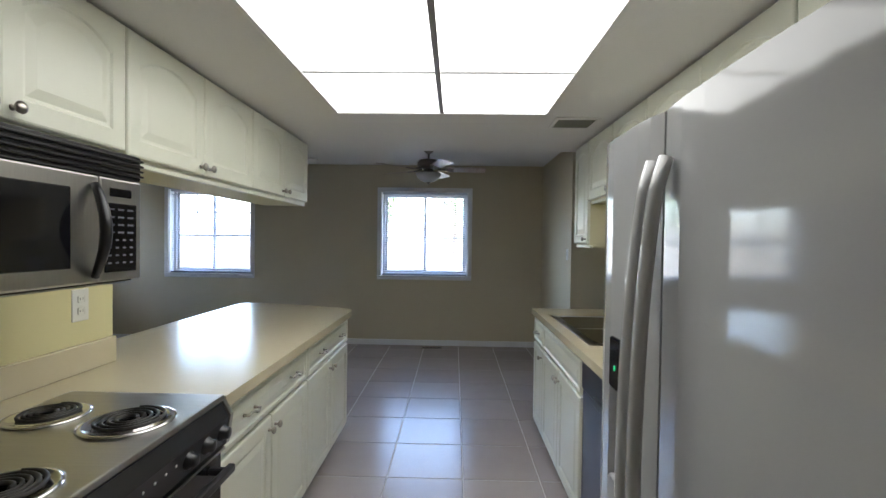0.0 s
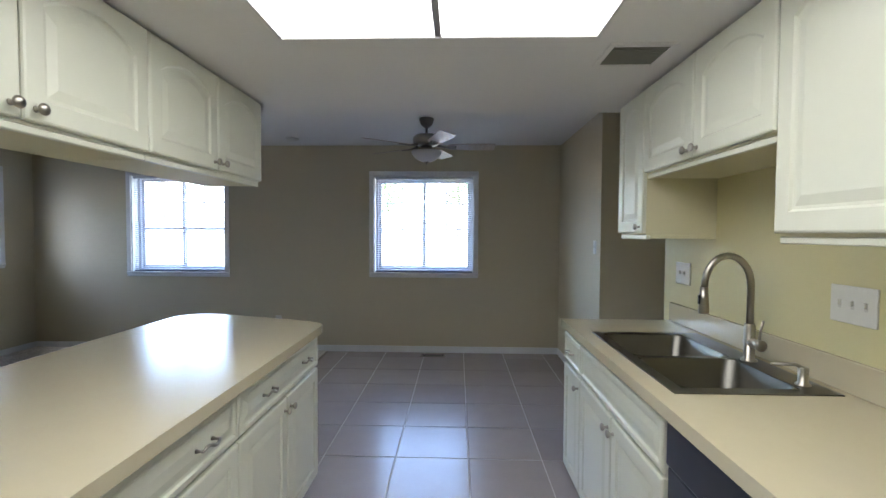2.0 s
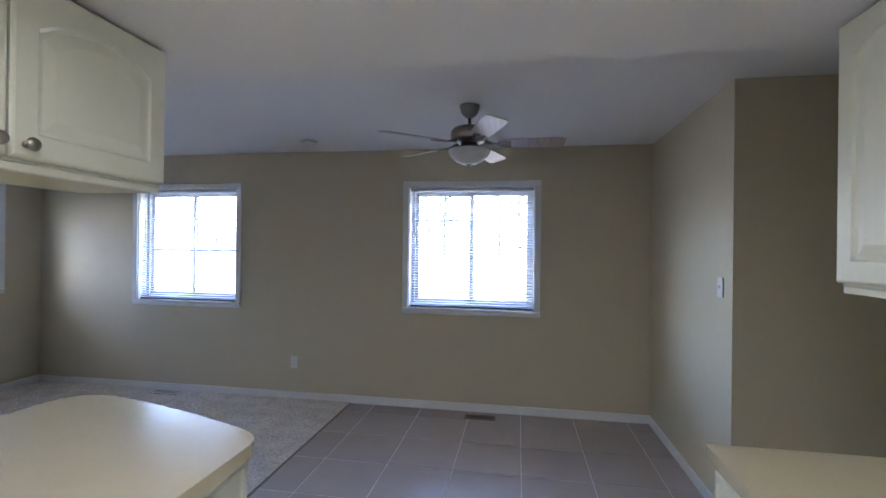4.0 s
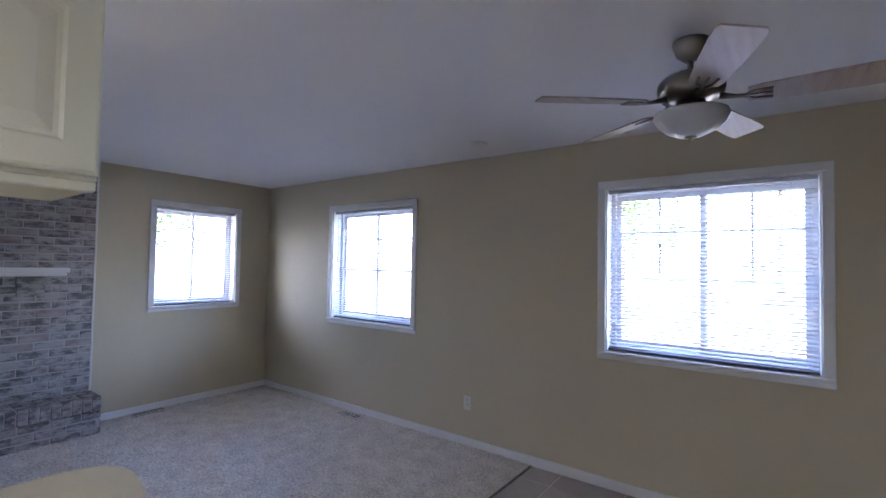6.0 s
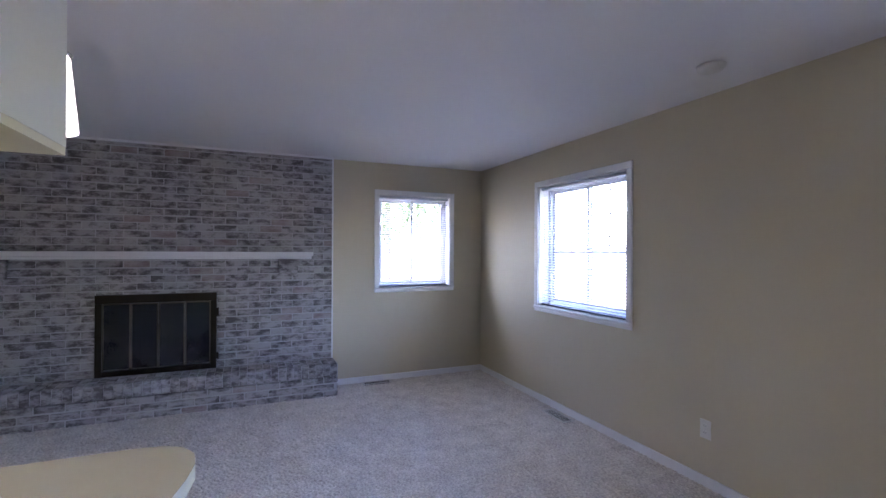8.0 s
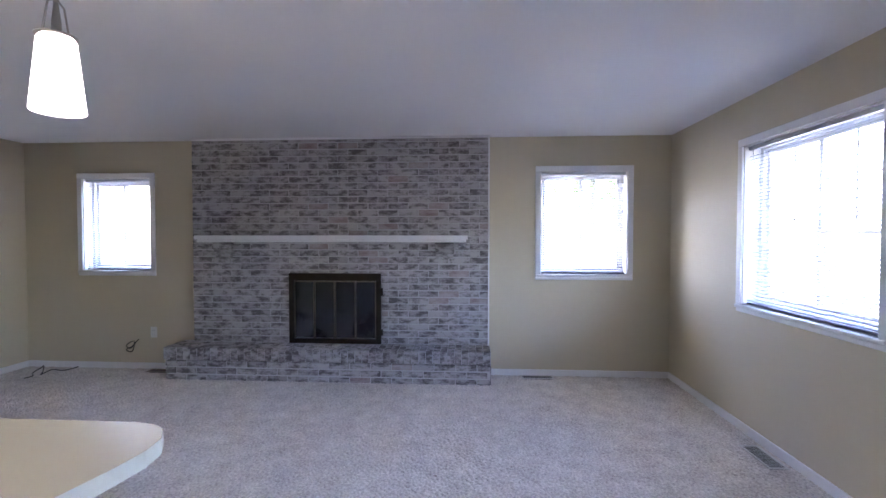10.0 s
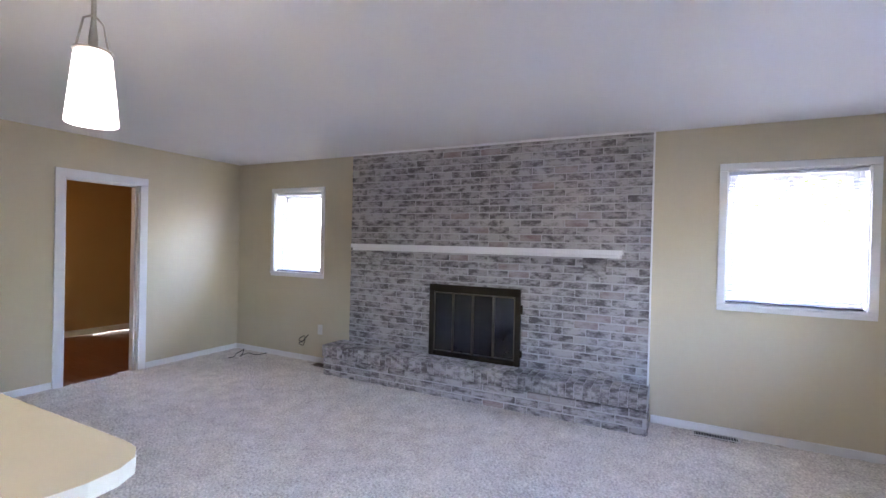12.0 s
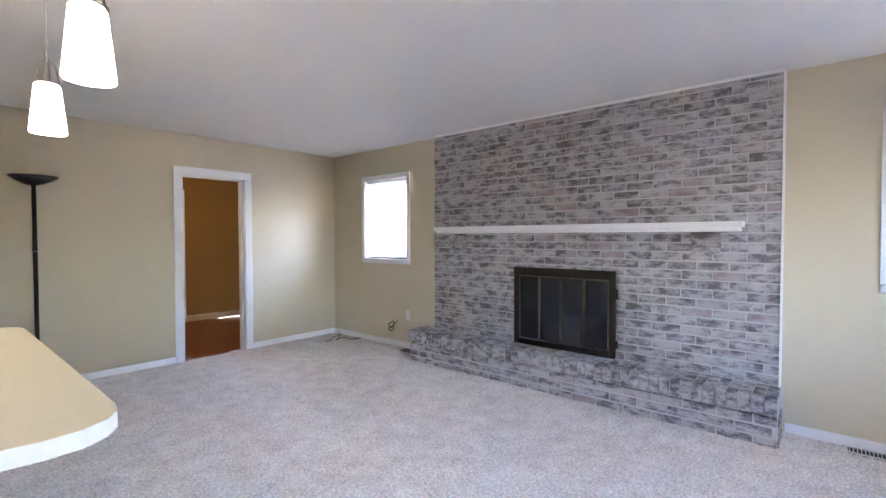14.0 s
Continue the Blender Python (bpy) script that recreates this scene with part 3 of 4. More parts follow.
box("backsplash", (XK - 0.02, 2.04, TOP + 0.0005), (XK - 0.001, 4.225, TOP + 0.10), COUNTER, ct3, bevel=0.003)


def basin(bm, x0, y0, x1, y1, depth):
    """An open bowl with rounded corners, walls of sheet."""
    loops = []
    for d, z, r in ((0, TOP + 0.004, 0.05), (0.004, TOP - 0.002, 0.05), (0.012, TOP - depth + 0.03, 0.06), (0.03, TOP - depth + 0.006, 0.06), (0.06, TOP - depth, 0.06)):
        loops.append([bm.verts.new((x, y, z)) for x, y in rounded(x0 + d, y0 + d, x1 - d, y1 - d, (r,) * 4, 6)])
    n = len(loops[0])
    for a, b in zip(loops, loops[1:]):
        for i in range(n):
            bm.faces.new((a[i], b[i], b[(i + 1) % n], a[(i + 1) % n]))
    bm.faces.new(loops[-1])
    return loops[0]


sink = thing("sink", (1.85, 3.455, TOP), "stainless steel double-bowl sink, empty and clean", "sink")
ym = 3.438
bowls = ((SXA + 0.025, SYA + 0.03, SXB - 0.075, ym - 0.012), (SXA + 0.025, ym + 0.012, SXB - 0.075, SYB - 0.03))
for b in bowls:
    sm = bmesh.new()
    basin(sm, *b, 0.17)
    part("bowl", sm, SINKM, sink, smooth=True)
rm = bmesh.new()
for lo, hi in (((SXA - 0.015, SYA - 0.015), (SXA + 0.027, SYB + 0.015)), ((SXB - 0.077, SYA - 0.015), (SXB + 0.015, SYB + 0.015)),
               ((SXA + 0.027, SYA - 0.015), (SXB - 0.077, SYA + 0.032)), ((SXA + 0.027, SYB - 0.032), (SXB - 0.077, SYB + 0.015)),
               ((SXA + 0.027, ym - 0.014), (SXB - 0.077, ym + 0.014))):
    add_box(rm, (*lo, TOP + 0.0005), (*hi, TOP + 0.004))
part("rim", rm, SINKM, sink)
for b in bowls:
    turned("drain", (0.5 * (b[0] + b[2]), 0.5 * (b[1] + b[3]), TOP - 0.17), [(0.045, 0.001), (0.045, 0.003), (0.036, 0.002), (0.01, 0.0015)], CHROME, sink)

FX, FY = 2.05, 3.40
faucet = thing("faucet", (FX, FY, TOP + 0.004), "brushed nickel gooseneck pull-down faucet behind the sink", "faucet")
turned("base", (FX, FY, TOP + 0.004), [(0.028, 0), (0.027, 0.006), (0.019, 0.01), (0.019, 0.13), (0.016, 0.14)], NICKEL, faucet)
pts = [(FX, FY, TOP + 0.13), (FX, FY, TOP + 0.285)]
for i in range(1, 15):
    a = math.pi * i / 14 * 1.02
    pts.append((FX - 0.085 + 0.085 * math.cos(a), FY, TOP + 0.285 + 0.112 * math.sin(a)))
tube("spout", pts, 0.0125, NICKEL, faucet, 14)
turned("spray_head", (FX - 0.171, FY, TOP + 0.18), [(0.017, 0), (0.019, 0.006), (0.016, 0.05), (0.0135, 0.10)], NICKEL, faucet, 18)
box("button", (FX - 0.192, FY - 0.006, TOP + 0.215), (FX - 0.185, FY + 0.006, TOP + 0.25), BLACK, faucet, bevel=0.002)
turned("valve", (FX, FY - 0.07, TOP + 0.075), [(0.02, 0), (0.021, 0.004), (0.018, 0.02), (0.016, 0.085)], NICKEL, faucet, 18, axis="y")
tube("lever", [(FX, FY - 0.055, TOP + 0.09), (FX + 0.003, FY - 0.058, TOP + 0.13), (FX + 0.008, FY - 0.062, TOP + 0.165)], [0.005, 0.004, 0.0045], NICKEL, faucet)
soap = thing("soap_dispenser", (2.045, 3.125, TOP + 0.004), "small brushed nickel soap dispenser beside the faucet", "soap dispenser")
turned("base", (2.045, 3.125, TOP + 0.001), [(0.022, 0), (0.022, 0.006), (0.014, 0.012), (0.015, 0.055), (0.013, 0.06)], NICKEL, soap, 18)
tube("spout", [(2.045, 3.125, TOP + 0.055), (2.025, 3.13, TOP + 0.068), (1.955, 3.14, TOP + 0.066)], [0.008, 0.006, 0.004], NICKEL, soap)

# dishwasher
dw = thing("dishwasher", (1.7, 2.676, 0), "black dishwasher under the worktop", "dishwasher")
box("tub", (1.612, 2.372, 0.02), (1.99, 2.98, TOP - 0.045), BLACK, dw)
box("door", (1.564, 2.372, 0.115), (1.612, 2.98, 0.735), DW, dw, bevel=0.006, seg=2)
box("control_panel", (1.557, 2.372, 0.74), (1.612, 2.98, TOP - 0.046), DW, dw, bevel=0.008, seg=2)
box("handle", (1.542, 2.60, 0.735), (1.559, 2.76, 0.775), BLACK, dw, bevel=0.006, seg=2)
box("kick_plate", (1.642, 2.372, 0.0), (1.657, 2.98, 0.11), BLACK, dw)

# ---- refrigerator ----
FR0, FR1, FG, FZ, FXF = 1.115, 2.025, 1.708, 1.652, 1.325
fr = thing("refrigerator", (1.66, 1.53, 0), "white side-by-side refrigerator with bowed handles, closed", "refrigerator")
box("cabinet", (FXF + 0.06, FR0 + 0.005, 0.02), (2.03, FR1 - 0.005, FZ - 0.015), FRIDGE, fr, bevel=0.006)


def fridge_door(name, y0, y1, holes=None):
    bm = bmesh.new()
    segs = 8
    z0, z1 = 0.09, FZ
    grid = []
    ys = [y0 + (y1 - y0) * i / segs for i in range(segs + 1)]
    zs = [z0, z1]
    if holes:
        ys = sorted(set([y for y in ys if not (holes[0] - 0.02 < y < holes[1] + 0.02)] + [holes[0], holes[1]]))
        zs = [z0, holes[2], holes[3], z1]
    crown = lambda y: FXF + 0.010 * (2 * (y - y0) / (y1 - y0) - 1) ** 4 + 0.004 * (2 * (y - y0) / (y1 - y0) - 1) ** 2
    for z in zs:
        grid.append([bm.verts.new((crown(y), y, z)) for y in ys])
    for a in range(len(zs) - 1):
        for i in range(len(ys) - 1):
            if holes and a == 1 and abs(ys[i] - holes[0]) < 1e-6:
                continue
            bm.faces.new((grid[a][i], grid[a][i + 1], grid[a + 1][i + 1], grid[a + 1][i]))
    back = [bm.verts.new((FXF + 0.058, y, z)) for y, z in ((y0, z0), (y1, z0), (y1, z1), (y0, z1))]
    bm.faces.new(back)
    bm.faces.new([back[0], back[1]] + grid[0][::-1])
    bm.faces.new([back[3], back[2]] + grid[-1][::-1])
    bm.faces.new([g[0] for g in grid] + [back[3], back[0]])
    bm.faces.new([g[-1] for g in grid] + [back[2], back[1]])
    if holes:
        i = [k for k, y in enumerate(ys) if abs(y - holes[0]) < 1e-6][0]
        rim = [grid[1][i], grid[1][i + 1], grid[2][i + 1], grid[2][i]]
        inn = [bm.verts.new((FXF + 0.05, v.co.y + s * 0.012, v.co.z + q * 0.012)) for v, s, q in zip(rim, (1, -1, -1, 1), (1, 1, -1, -1))]
        for k in range(4):
            bm.faces.new((rim[k], rim[(k + 1) % 4], inn[(k + 1) % 4], inn[k]))
        bm.faces.new(inn)
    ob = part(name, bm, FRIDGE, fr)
    return ob


fd = fridge_door("freezer_door", FG + 0.004, FR1, (1.80, 1.935, 0.87, 1.08))
rd = fridge_door("fresh_food_door", FR0, FG - 0.004)


def bow(y, parent, lean):
    pts, rad = [], []
    for i in range(21):
        s = i / 20
        z = 1.56 - s * 1.13
        pts.append((FXF - 0.004 - 0.044 * math.sin(math.pi * s) ** 0.55, y + lean * math.sin(math.pi * s), z))
        rad.append(0.0125)
    bm = add_tube(bmesh.new(), pts, rad, 12)
    for v in bm.verts:
        v.co.y = y + (v.co.y - y) * 1.15
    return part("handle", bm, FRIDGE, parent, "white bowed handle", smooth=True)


bow(FG + 0.008, fd, 0.0)
bow(FG - 0.044, rd, 0.0)
disp = box("dispenser_panel", (FXF - 0.006, 1.80, 1.085), (FXF + 0.01, 1.922, 1.20), BLACKGLASS, fd, bevel=0.004, label="black dispenser panel with green lights")
for k, (yy, zz, w) in enumerate(((1.883, 1.135, 0.004), (1.846, 1.14, 0.007), (1.846, 1.112, 0.007))):
    box("indicator", (FXF - 0.008, yy - w * 0.7, zz - 0.005), (FXF - 0.0055, yy + w * 0.7, zz + 0.005), GREEN, disp)
box("drip_tray", (FXF - 0.002, 1.815, 0.865), (FXF + 0.045, 1.92, 0.885), FRIDGE, fd, bevel=0.003)
box("grille", (FXF + 0.03, FR0 + 0.01, 0.015), (FXF + 0.06, FR1 - 0.01, 0.08), FRIDGE, fr)

# ---- range ----
R0, R1 = 1.484, 2.246
rg = thing("range", (0.0, 1.865, 0), "stainless steel slide-in electric range with four coil burners", "range")
box("body", (-0.215, R0 + 0.002, 0.08), (0.19, R1 - 0.002, TOP - 0.012), BLACK, rg)
box("cooktop", (-0.22, R0, TOP - 0.012), (0.262, R1, TOP + 0.006), STEEL, rg, bevel=0.004, seg=2)
pm = bmesh.new()
prof = [(0.19, 0.885), (0.262, 0.912), (0.285, 0.87), (0.272, 0.79), (0.25, 0.775), (0.19, 0.775)]
a = [pm.verts.new((x, R0 + 0.02, z)) for x, z in prof]
b = [pm.verts.new((x, R1 - 0.02, z)) for x, z in prof]
for i in range(6):
    pm.faces.new((a[i], a[(i + 1) % 6], b[(i + 1) % 6], b[i]))
pm.faces.new(a)
pm.faces.new(b)
panel = part("control_panel", pm, BLACK, rg)
for yy in (R0 + 0.009, R1 - 0.009):
    em = bmesh.new()
    a = [em.verts.new((x + 0.004, yy - 0.009, z + (0.004 if z > 0.8 else -0.004))) for x, z in prof]
    b = [em.verts.new((x + 0.004, yy + 0.009, z + (0.004 if z > 0.8 else -0.004))) for x, z in prof]
    for i in range(6):
        em.faces.new((a[i], a[(i + 1) % 6], b[(i + 1) % 6], b[i]))
    em.faces.new(a)
    em.faces.new(b)
    part("end_cap", em, STEEL, rg)
for yy in (2.195, 2.11, 2.025, 1.71, 1.625, 1.54):
    turned("knob", (0.272, yy, 0.833), [(0.024, 0), (0.023, 0.012), (0.018, 0.016), (0.016, 0.03), (0.006, 0.032)], BLACK, panel, 18, axis="x")
for yy in (1.97, 1.93, 1.89, 1.85, 1.81):
    turned("indicator", (0.279, yy, 0.845), [(0.004, 0), (0.004, 0.003), (0.002, 0.004)], PLASTIC, panel, 8, axis="x")
box("oven_door", (0.19, R0 + 0.01, 0.23), (0.258, R1 - 0.01, 0.765), BLACKGLASS, rg, bevel=0.006, seg=2)
box("drawer", (0.19, R0 + 0.01, 0.09), (0.25, R1 - 0.01, 0.222), BLACK, rg, bevel=0.005)
box("door_trim", (0.2, R0 + 0.008, 0.766), (0.268, R1 - 0.008, 0.774), STEEL, rg)
hb = bmesh.new()
add_box(hb, (0.30, R0 + 0.05, 0.72), (0.322, R1 - 0.05, 0.745), 0.006, 2)
for yy in (R0 + 0.07, R1 - 0.09):
    add_box(hb, (0.256, yy, 0.722), (0.303, yy + 0.02, 0.743), 0.004)
part("handle", hb, BLACK, rg, "black oven door handle")
for bx_, by_, br in ((0.125, 2.02, 0.092), (-0.11, 2.045, 0.078), (0.125, 1.685, 0.078), (-0.11, 1.685, 0.092)):
    bu = turned("burner", (bx_, by_, TOP + 0.0065), [(br + 0.016, 0), (br + 0.018, 0.004), (br + 0.006, 0.006), (br, 0.001), (br * 0.5, -0.004 + 0.005), (0.01, 0.001)], CHROME, rg, 36)
    pts = []
    for i in range(150):
        s = i / 149
        ang = s * 2 * math.pi * 4.3
        rr = 0.018 + (br - 0.026) * s
        pts.append((bx_ + rr * math.cos(ang), by_ + rr * math.sin(ang), TOP + 0.0165))
    tube("coil", pts, 0.0048, COIL, bu, 6, "black spiral heating coil")

# ---- microwave ----
mw = thing("microwave", (-0.19, 1.79, 1.23), "stainless steel over-the-range microwave with a black door window", "microwave")
M0, M1 = 1.395, 2.155
box("body", (XP + 0.001, M0, 1.232), (-0.03, M1, 1.648), BLACK, mw)
box("side_panel", (XP + 0.002, M1, 1.236), (-0.03, M1 + 0.003, 1.60), STEEL, mw)
box("underside", (XP + 0.01, M0 + 0.01, 1.226), (-0.04, M1 - 0.01, 1.2315), STEEL, mw)
box("door_frame", (-0.03, M0, 1.24), (0.0, 1.995, 1.562), STEEL, mw, bevel=0.006, seg=2)
box("door_window", (-0.002, M0 + 0.03, 1.288), (0.0025, 1.905, 1.518), BLACKGLASS, mw, bevel=0.002)
box("fascia", (-0.03, 1.998, 1.24), (0.0, M1, 1.562), STEEL, mw, bevel=0.006, seg=2)
kp = box("keypad", (-0.001, 2.012, 1.268), (0.003, 2.132, 1.485), BLACKGLASS, mw, bevel=0.002)
box("display", (-0.001, 2.03, 1.505), (0.003, 2.112, 1.532), BLACKGLASS, mw, bevel=0.002)
km = bmesh.new()
for r in range(8):
    for c in range(4 if r > 3 else 3):
        st = 0.027 if r > 3 else 0.036
        y = 2.022 + c * st
        z = 1.462 - r * 0.024
        add_box(km, (0.0028, y, z), (0.0034, y + (0.012 if r > 3 else 0.023), z + 0.006))
part("key_print", km, PRINT, kp)
gm_ = bmesh.new()
add_box(gm_, (-0.03, M0 - 0.002, 1.566), (-0.004, M1 + 0.004, 1.648), 0.003)
for k in range(4):
    z = 1.578 + 0.017 * k
    add_box(gm_, (-0.006, M0, z), (0.008, M1 + 0.002, z + 0.007), 0.002)
part("vent_grille", gm_, BLACK, mw, "black louvred vent grille")
hp = []
for i in range(15):
    s = i / 14
    hp.append((0.008 + 0.046 * math.sin(math.pi * s), 1.972 - 0.022 * math.sin(math.pi * s), 1.535 - 0.275 * s))
tube("handle", hp, [0.010 + 0.004 * math.sin(math.pi * i / 14) for i in range(15)], BLACK, mw, 10, "black curved handle")

mw.location += Vector((0.03, 0.047, 0.05))
mw.scale.z = 0.87

# ---- ceiling light ----
lt = thing("ceiling_light", (0.5 * (LX0 + LX1), 0.5 * (LY0 + LY1), ZK), "large lit fluorescent panel light set flush in the lowered kitchen ceiling", "ceiling light")
rows = 3
step = (LY1 - LY0) / rows
xm = 0.5 * (LX0 + LX1)
for i in range(rows):
    for x0, x1 in ((LX0 + 0.012, xm - 0.009), (xm + 0.009, LX1 - 0.012)):
        box("diffuser", (x0, LY0 + i * step + 0.006, ZK + 0.012), (x1, LY0 + (i + 1) * step - 0.006, ZK + 0.018), DIFF, lt)
box("main_bar", (xm - 0.011, LY0, ZK + 0.004), (xm + 0.011, LY1, ZK + 0.011), GRID, lt)
for i in range(1, rows):
    y = LY0 + i * step
    boxes("cross_bar", [((LX0 + 0.01, y - 0.006, ZK + 0.005), (xm - 0.011, y + 0.006, ZK + 0.0115)), ((xm + 0.011, y - 0.006, ZK + 0.005), (LX1 - 0.01, y + 0.006, ZK + 0.0115))], GRID, lt)
boxes("frame", [((LX0, LY0, ZK + 0.001), (LX0 + 0.012, LY1, ZK + 0.012)), ((LX1 - 0.012, LY0, ZK + 0.001), (LX1, LY1, ZK + 0.012)),
                ((LX0 + 0.012, LY1 - 0.006, ZK + 0.001), (LX1 - 0.012, LY1, ZK + 0.012)), ((LX0 + 0.012, LY0, ZK + 0.001), (LX1 - 0.012, LY0 + 0.006, ZK + 0.012))], TRIM, lt)
box("light_box", (LX0 - 0.001, LY0 - 0.001, ZK + 0.03), (LX1 + 0.001, LY1 + 0.001, ZK + 0.034), TRIM, lt)
kv = thing("ceiling_vent", (1.63, 3.43, ZK), "square ceiling vent with a grey mesh in the lowered kitchen ceiling", "ceiling vent")
boxes("frame", [((1.492, 3.322, ZK - 0.008), (1.514, 3.545, ZK)), ((1.714, 3.322, ZK - 0.008), (1.736, 3.545, ZK)),
                ((1.514, 3.322, ZK - 0.008), (1.714, 3.347, ZK)), ((1.514, 3.523, ZK - 0.008), (1.714, 3.545, ZK))], CEIL, kv, bevel=0.002)
box("mesh", (1.514, 3.347, ZK - 0.004), (1.714, 3.523, ZK - 0.0005), GREYVENT, kv)
for k in range(10):
    box("slat", (1.514, 3.335 + 0.02 * k, ZK - 0.006), (1.714, 3.339 + 0.02 * k, ZK - 0.0035), GREYVENT, kv)


# ---- pendants ----
def pendant(x, y, z0, label):
    p = thing("pendant_light", (x, y, z0), label, "pendant light", group="pendant lights over the peninsula")
    turned("shade", (x, y, z0), [(0.059, 0), (0.061, 0.004), (0.043, 0.187), (0.038, 0.195)], SHADE, p, 32, label="lit white glass shade")
    turned("cap", (x, y, z0 + 0.1955), [(0.047, 0), (0.047, 0.004), (0.012, 0.008), (0.011, 0.04), (0.007, 0.075), (0.006, 0.09)], NICKEL, p, 24)
    for s in (-1, 1):
        tube("yoke", [(x + s * 0.041, y, z0 + 0.197), (x + s * 0.031, y, z0 + 0.245), (x + s * 0.024, y, z0 + 0.28), (x, y, z0 + 0.297)], 0.0028, NICKEL, p, 8)
    tube("rod", [(x, y, z0 + 0.28), (x, y, z0 + 0.37)], 0.006, NICKEL, p, 10)
    tube("cord", [(x, y, z0 + 0.37), (x, y, ZC - 0.02)], 0.0025, PLASTIC, p, 8)
    turned("canopy", (x, y, ZC), [(0.06, 0), (0.06, -0.008), (0.03, -0.022), (0.008, -0.026)], NICKEL, p, 28)


pendant(-0.64, 3.912, 1.743, "lit glass pendant over the free end of the peninsula")
pendant(-0.69, 3.02, 1.743, "lit glass pendant over the middle of the peninsula")

# ---- ceiling fan ----
FCX, FCY = 0.675, 5.735
fan = thing("ceiling_fan", (FCX, FCY, ZC), "brushed nickel ceiling fan at rest, five pale blades, frosted bowl", "ceiling fan")
turned("canopy", (FCX, FCY, ZC), [(0.065, 0), (0.066, -0.01), (0.05, -0.055), (0.022, -0.08), (0.014, -0.082)], FANMETAL, fan)
turned("downrod", (FCX, FCY, ZC - 0.14), [(0.011, 0), (0.011, 0.06)], FANMETAL, fan, 14)
turned("motor", (FCX, FCY, 2.17), [(0.05, 0.0), (0.105, 0.012), (0.118, 0.03), (0.122, 0.05), (0.118, 0.075), (0.10, 0.095), (0.045, 0.105), (0.02, 0.11)], FANMETAL, fan, 36)
turned("switch_housing", (FCX, FCY, 2.125), [(0.10, 0), (0.104, 0.006), (0.10, 0.012), (0.055, 0.02), (0.052, 0.046)], FANMETAL, fan, 32)
turned("bowl", (FCX, FCY, 2.03), [(0.018, 0), (0.05, 0.006), (0.09, 0.025), (0.122, 0.055), (0.135, 0.082), (0.132, 0.094), (0.10, 0.095)], FROST, fan, 36, label="frosted glass bowl")
turned("finial", (FCX, FCY, 2.008), [(0.004, 0), (0.010, 0.008), (0.006, 0.014), (0.022, 0.02), (0.024, 0.024)], FANMETAL, fan, 18)
for k in range(5):
    a = radians(2 + 72 * k)
    R = Matrix.Translation((FCX, FCY, 2.165)) @ Matrix.Rotation(a, 4, "Z") @ Matrix.Rotation(radians(-12), 4, "X")
    bm = bmesh.new()
    prof = [(0.19, 0.045), (0.23, 0.056), (0.38, 0.064), (0.52, 0.068), (0.585, 0.066), (0.605, 0.058)]
    top = [bm.verts.new(R @ Vector((x, s * w, 0.003))) for s, seq in ((1, prof), (-1, prof[::-1])) for x, w in seq]
    bot = [bm.verts.new(R @ Vector((x, s * w, -0.003))) for s, seq in ((1, prof), (-1, prof[::-1])) for x, w in seq]
    n = len(top)
    for i in range(n):
        bm.faces.new((top[i], top[(i + 1) % n], bot[(i + 1) % n], bot[i]))
    bm.faces.new(top)
    bm.faces.new(bot)
    bl = part("blade", bm, BLADE, fan)
    bm = bmesh.new()
    add_tube(bm, [R @ Vector(p) for p in ((0.10, 0, 0.012), (0.15, 0, 0.0), (0.19, 0, -0.006))], [0.014, 0.008, 0.007], 8)
    for s in (-1, 0, 1):
        add_tube(bm, [R @ Vector(p) for p in ((0.17, 0, -0.005), (0.21, s * 0.028, -0.0065), (0.265, s * 0.03, -0.0065))], 0.0045, 6)
    part("blade_iron", bm, FANMETAL, bl, smooth=True)

# ---- fireplace ----
XB, B0, B1 = -4.025, 2.138, 5.172
HX, H0, H1, HZ = -3.76, 1.991, 5.195, 0.33
F0, F1, FZ0, FZ1 = 3.157, 4.10, 0.333, 1.045
fp = thing("fireplace", (XB, 3.3, 0), "whitewashed grey brick fireplace wall with a raised hearth, floor to ceiling", "fireplace")
D = 0.012
for lo, hi in [((XW + 0.002, B0 + 0.004, HZ - 0.02), (XB - D + 0.008, F0, ZC - 0.003)), ((XW + 0.002, F1, HZ - 0.02), (XB - D + 0.008, B1 - 0.004, ZC - 0.003)),
                       ((XW + 0.002, F0, FZ1), (XB - D + 0.008, F1, ZC - 0.003)), ((XW + 0.002, F0, HZ - 0.02), (XW + 0.03, F1, FZ1)),
                       ((XW + 0.002, H0 + 0.02, 0.0), (HX - 0.018, H1 - 0.01, 0.194)),
                       ((XW + 0.002, H0 + 0.03, 0.194), (HX - 0.05, H1 - 0.02, 0.209)),
                       ((XW + 0.002, H0 + 0.004, 0.209), (HX + 0.004, H1 - 0.006, HZ - 0.005))]:
    box("masonry_core", lo, hi, MORTAR, fp)
boxes("edge_trim", [((XB - 0.006, B1 - 0.002, HZ), (XB + 0.008, B1 + 0.012, ZC - 0.02)), ((XB - 0.006, B0, ZC - 0.018), (XB + 0.012, B1 + 0.012, ZC - 0.001))], TRIM, fp, label="thin white edge trim")
side = box("side_return", (XW + 0.002, B1 - 0.0035, HZ), (XB - 0.007, B1 + 0.006, ZC - 0.002), TRIM, fp)
mt = thing("mantel_shelf", (XB, 3.2, 1.34), "white-painted wooden mantel shelf fixed to the brick", "mantel shelf")
box("board", (XB + 0.0005, 2.225, 1.387), (XB + 0.12, 4.97, 1.427), TRIM, mt, bevel=0.003)
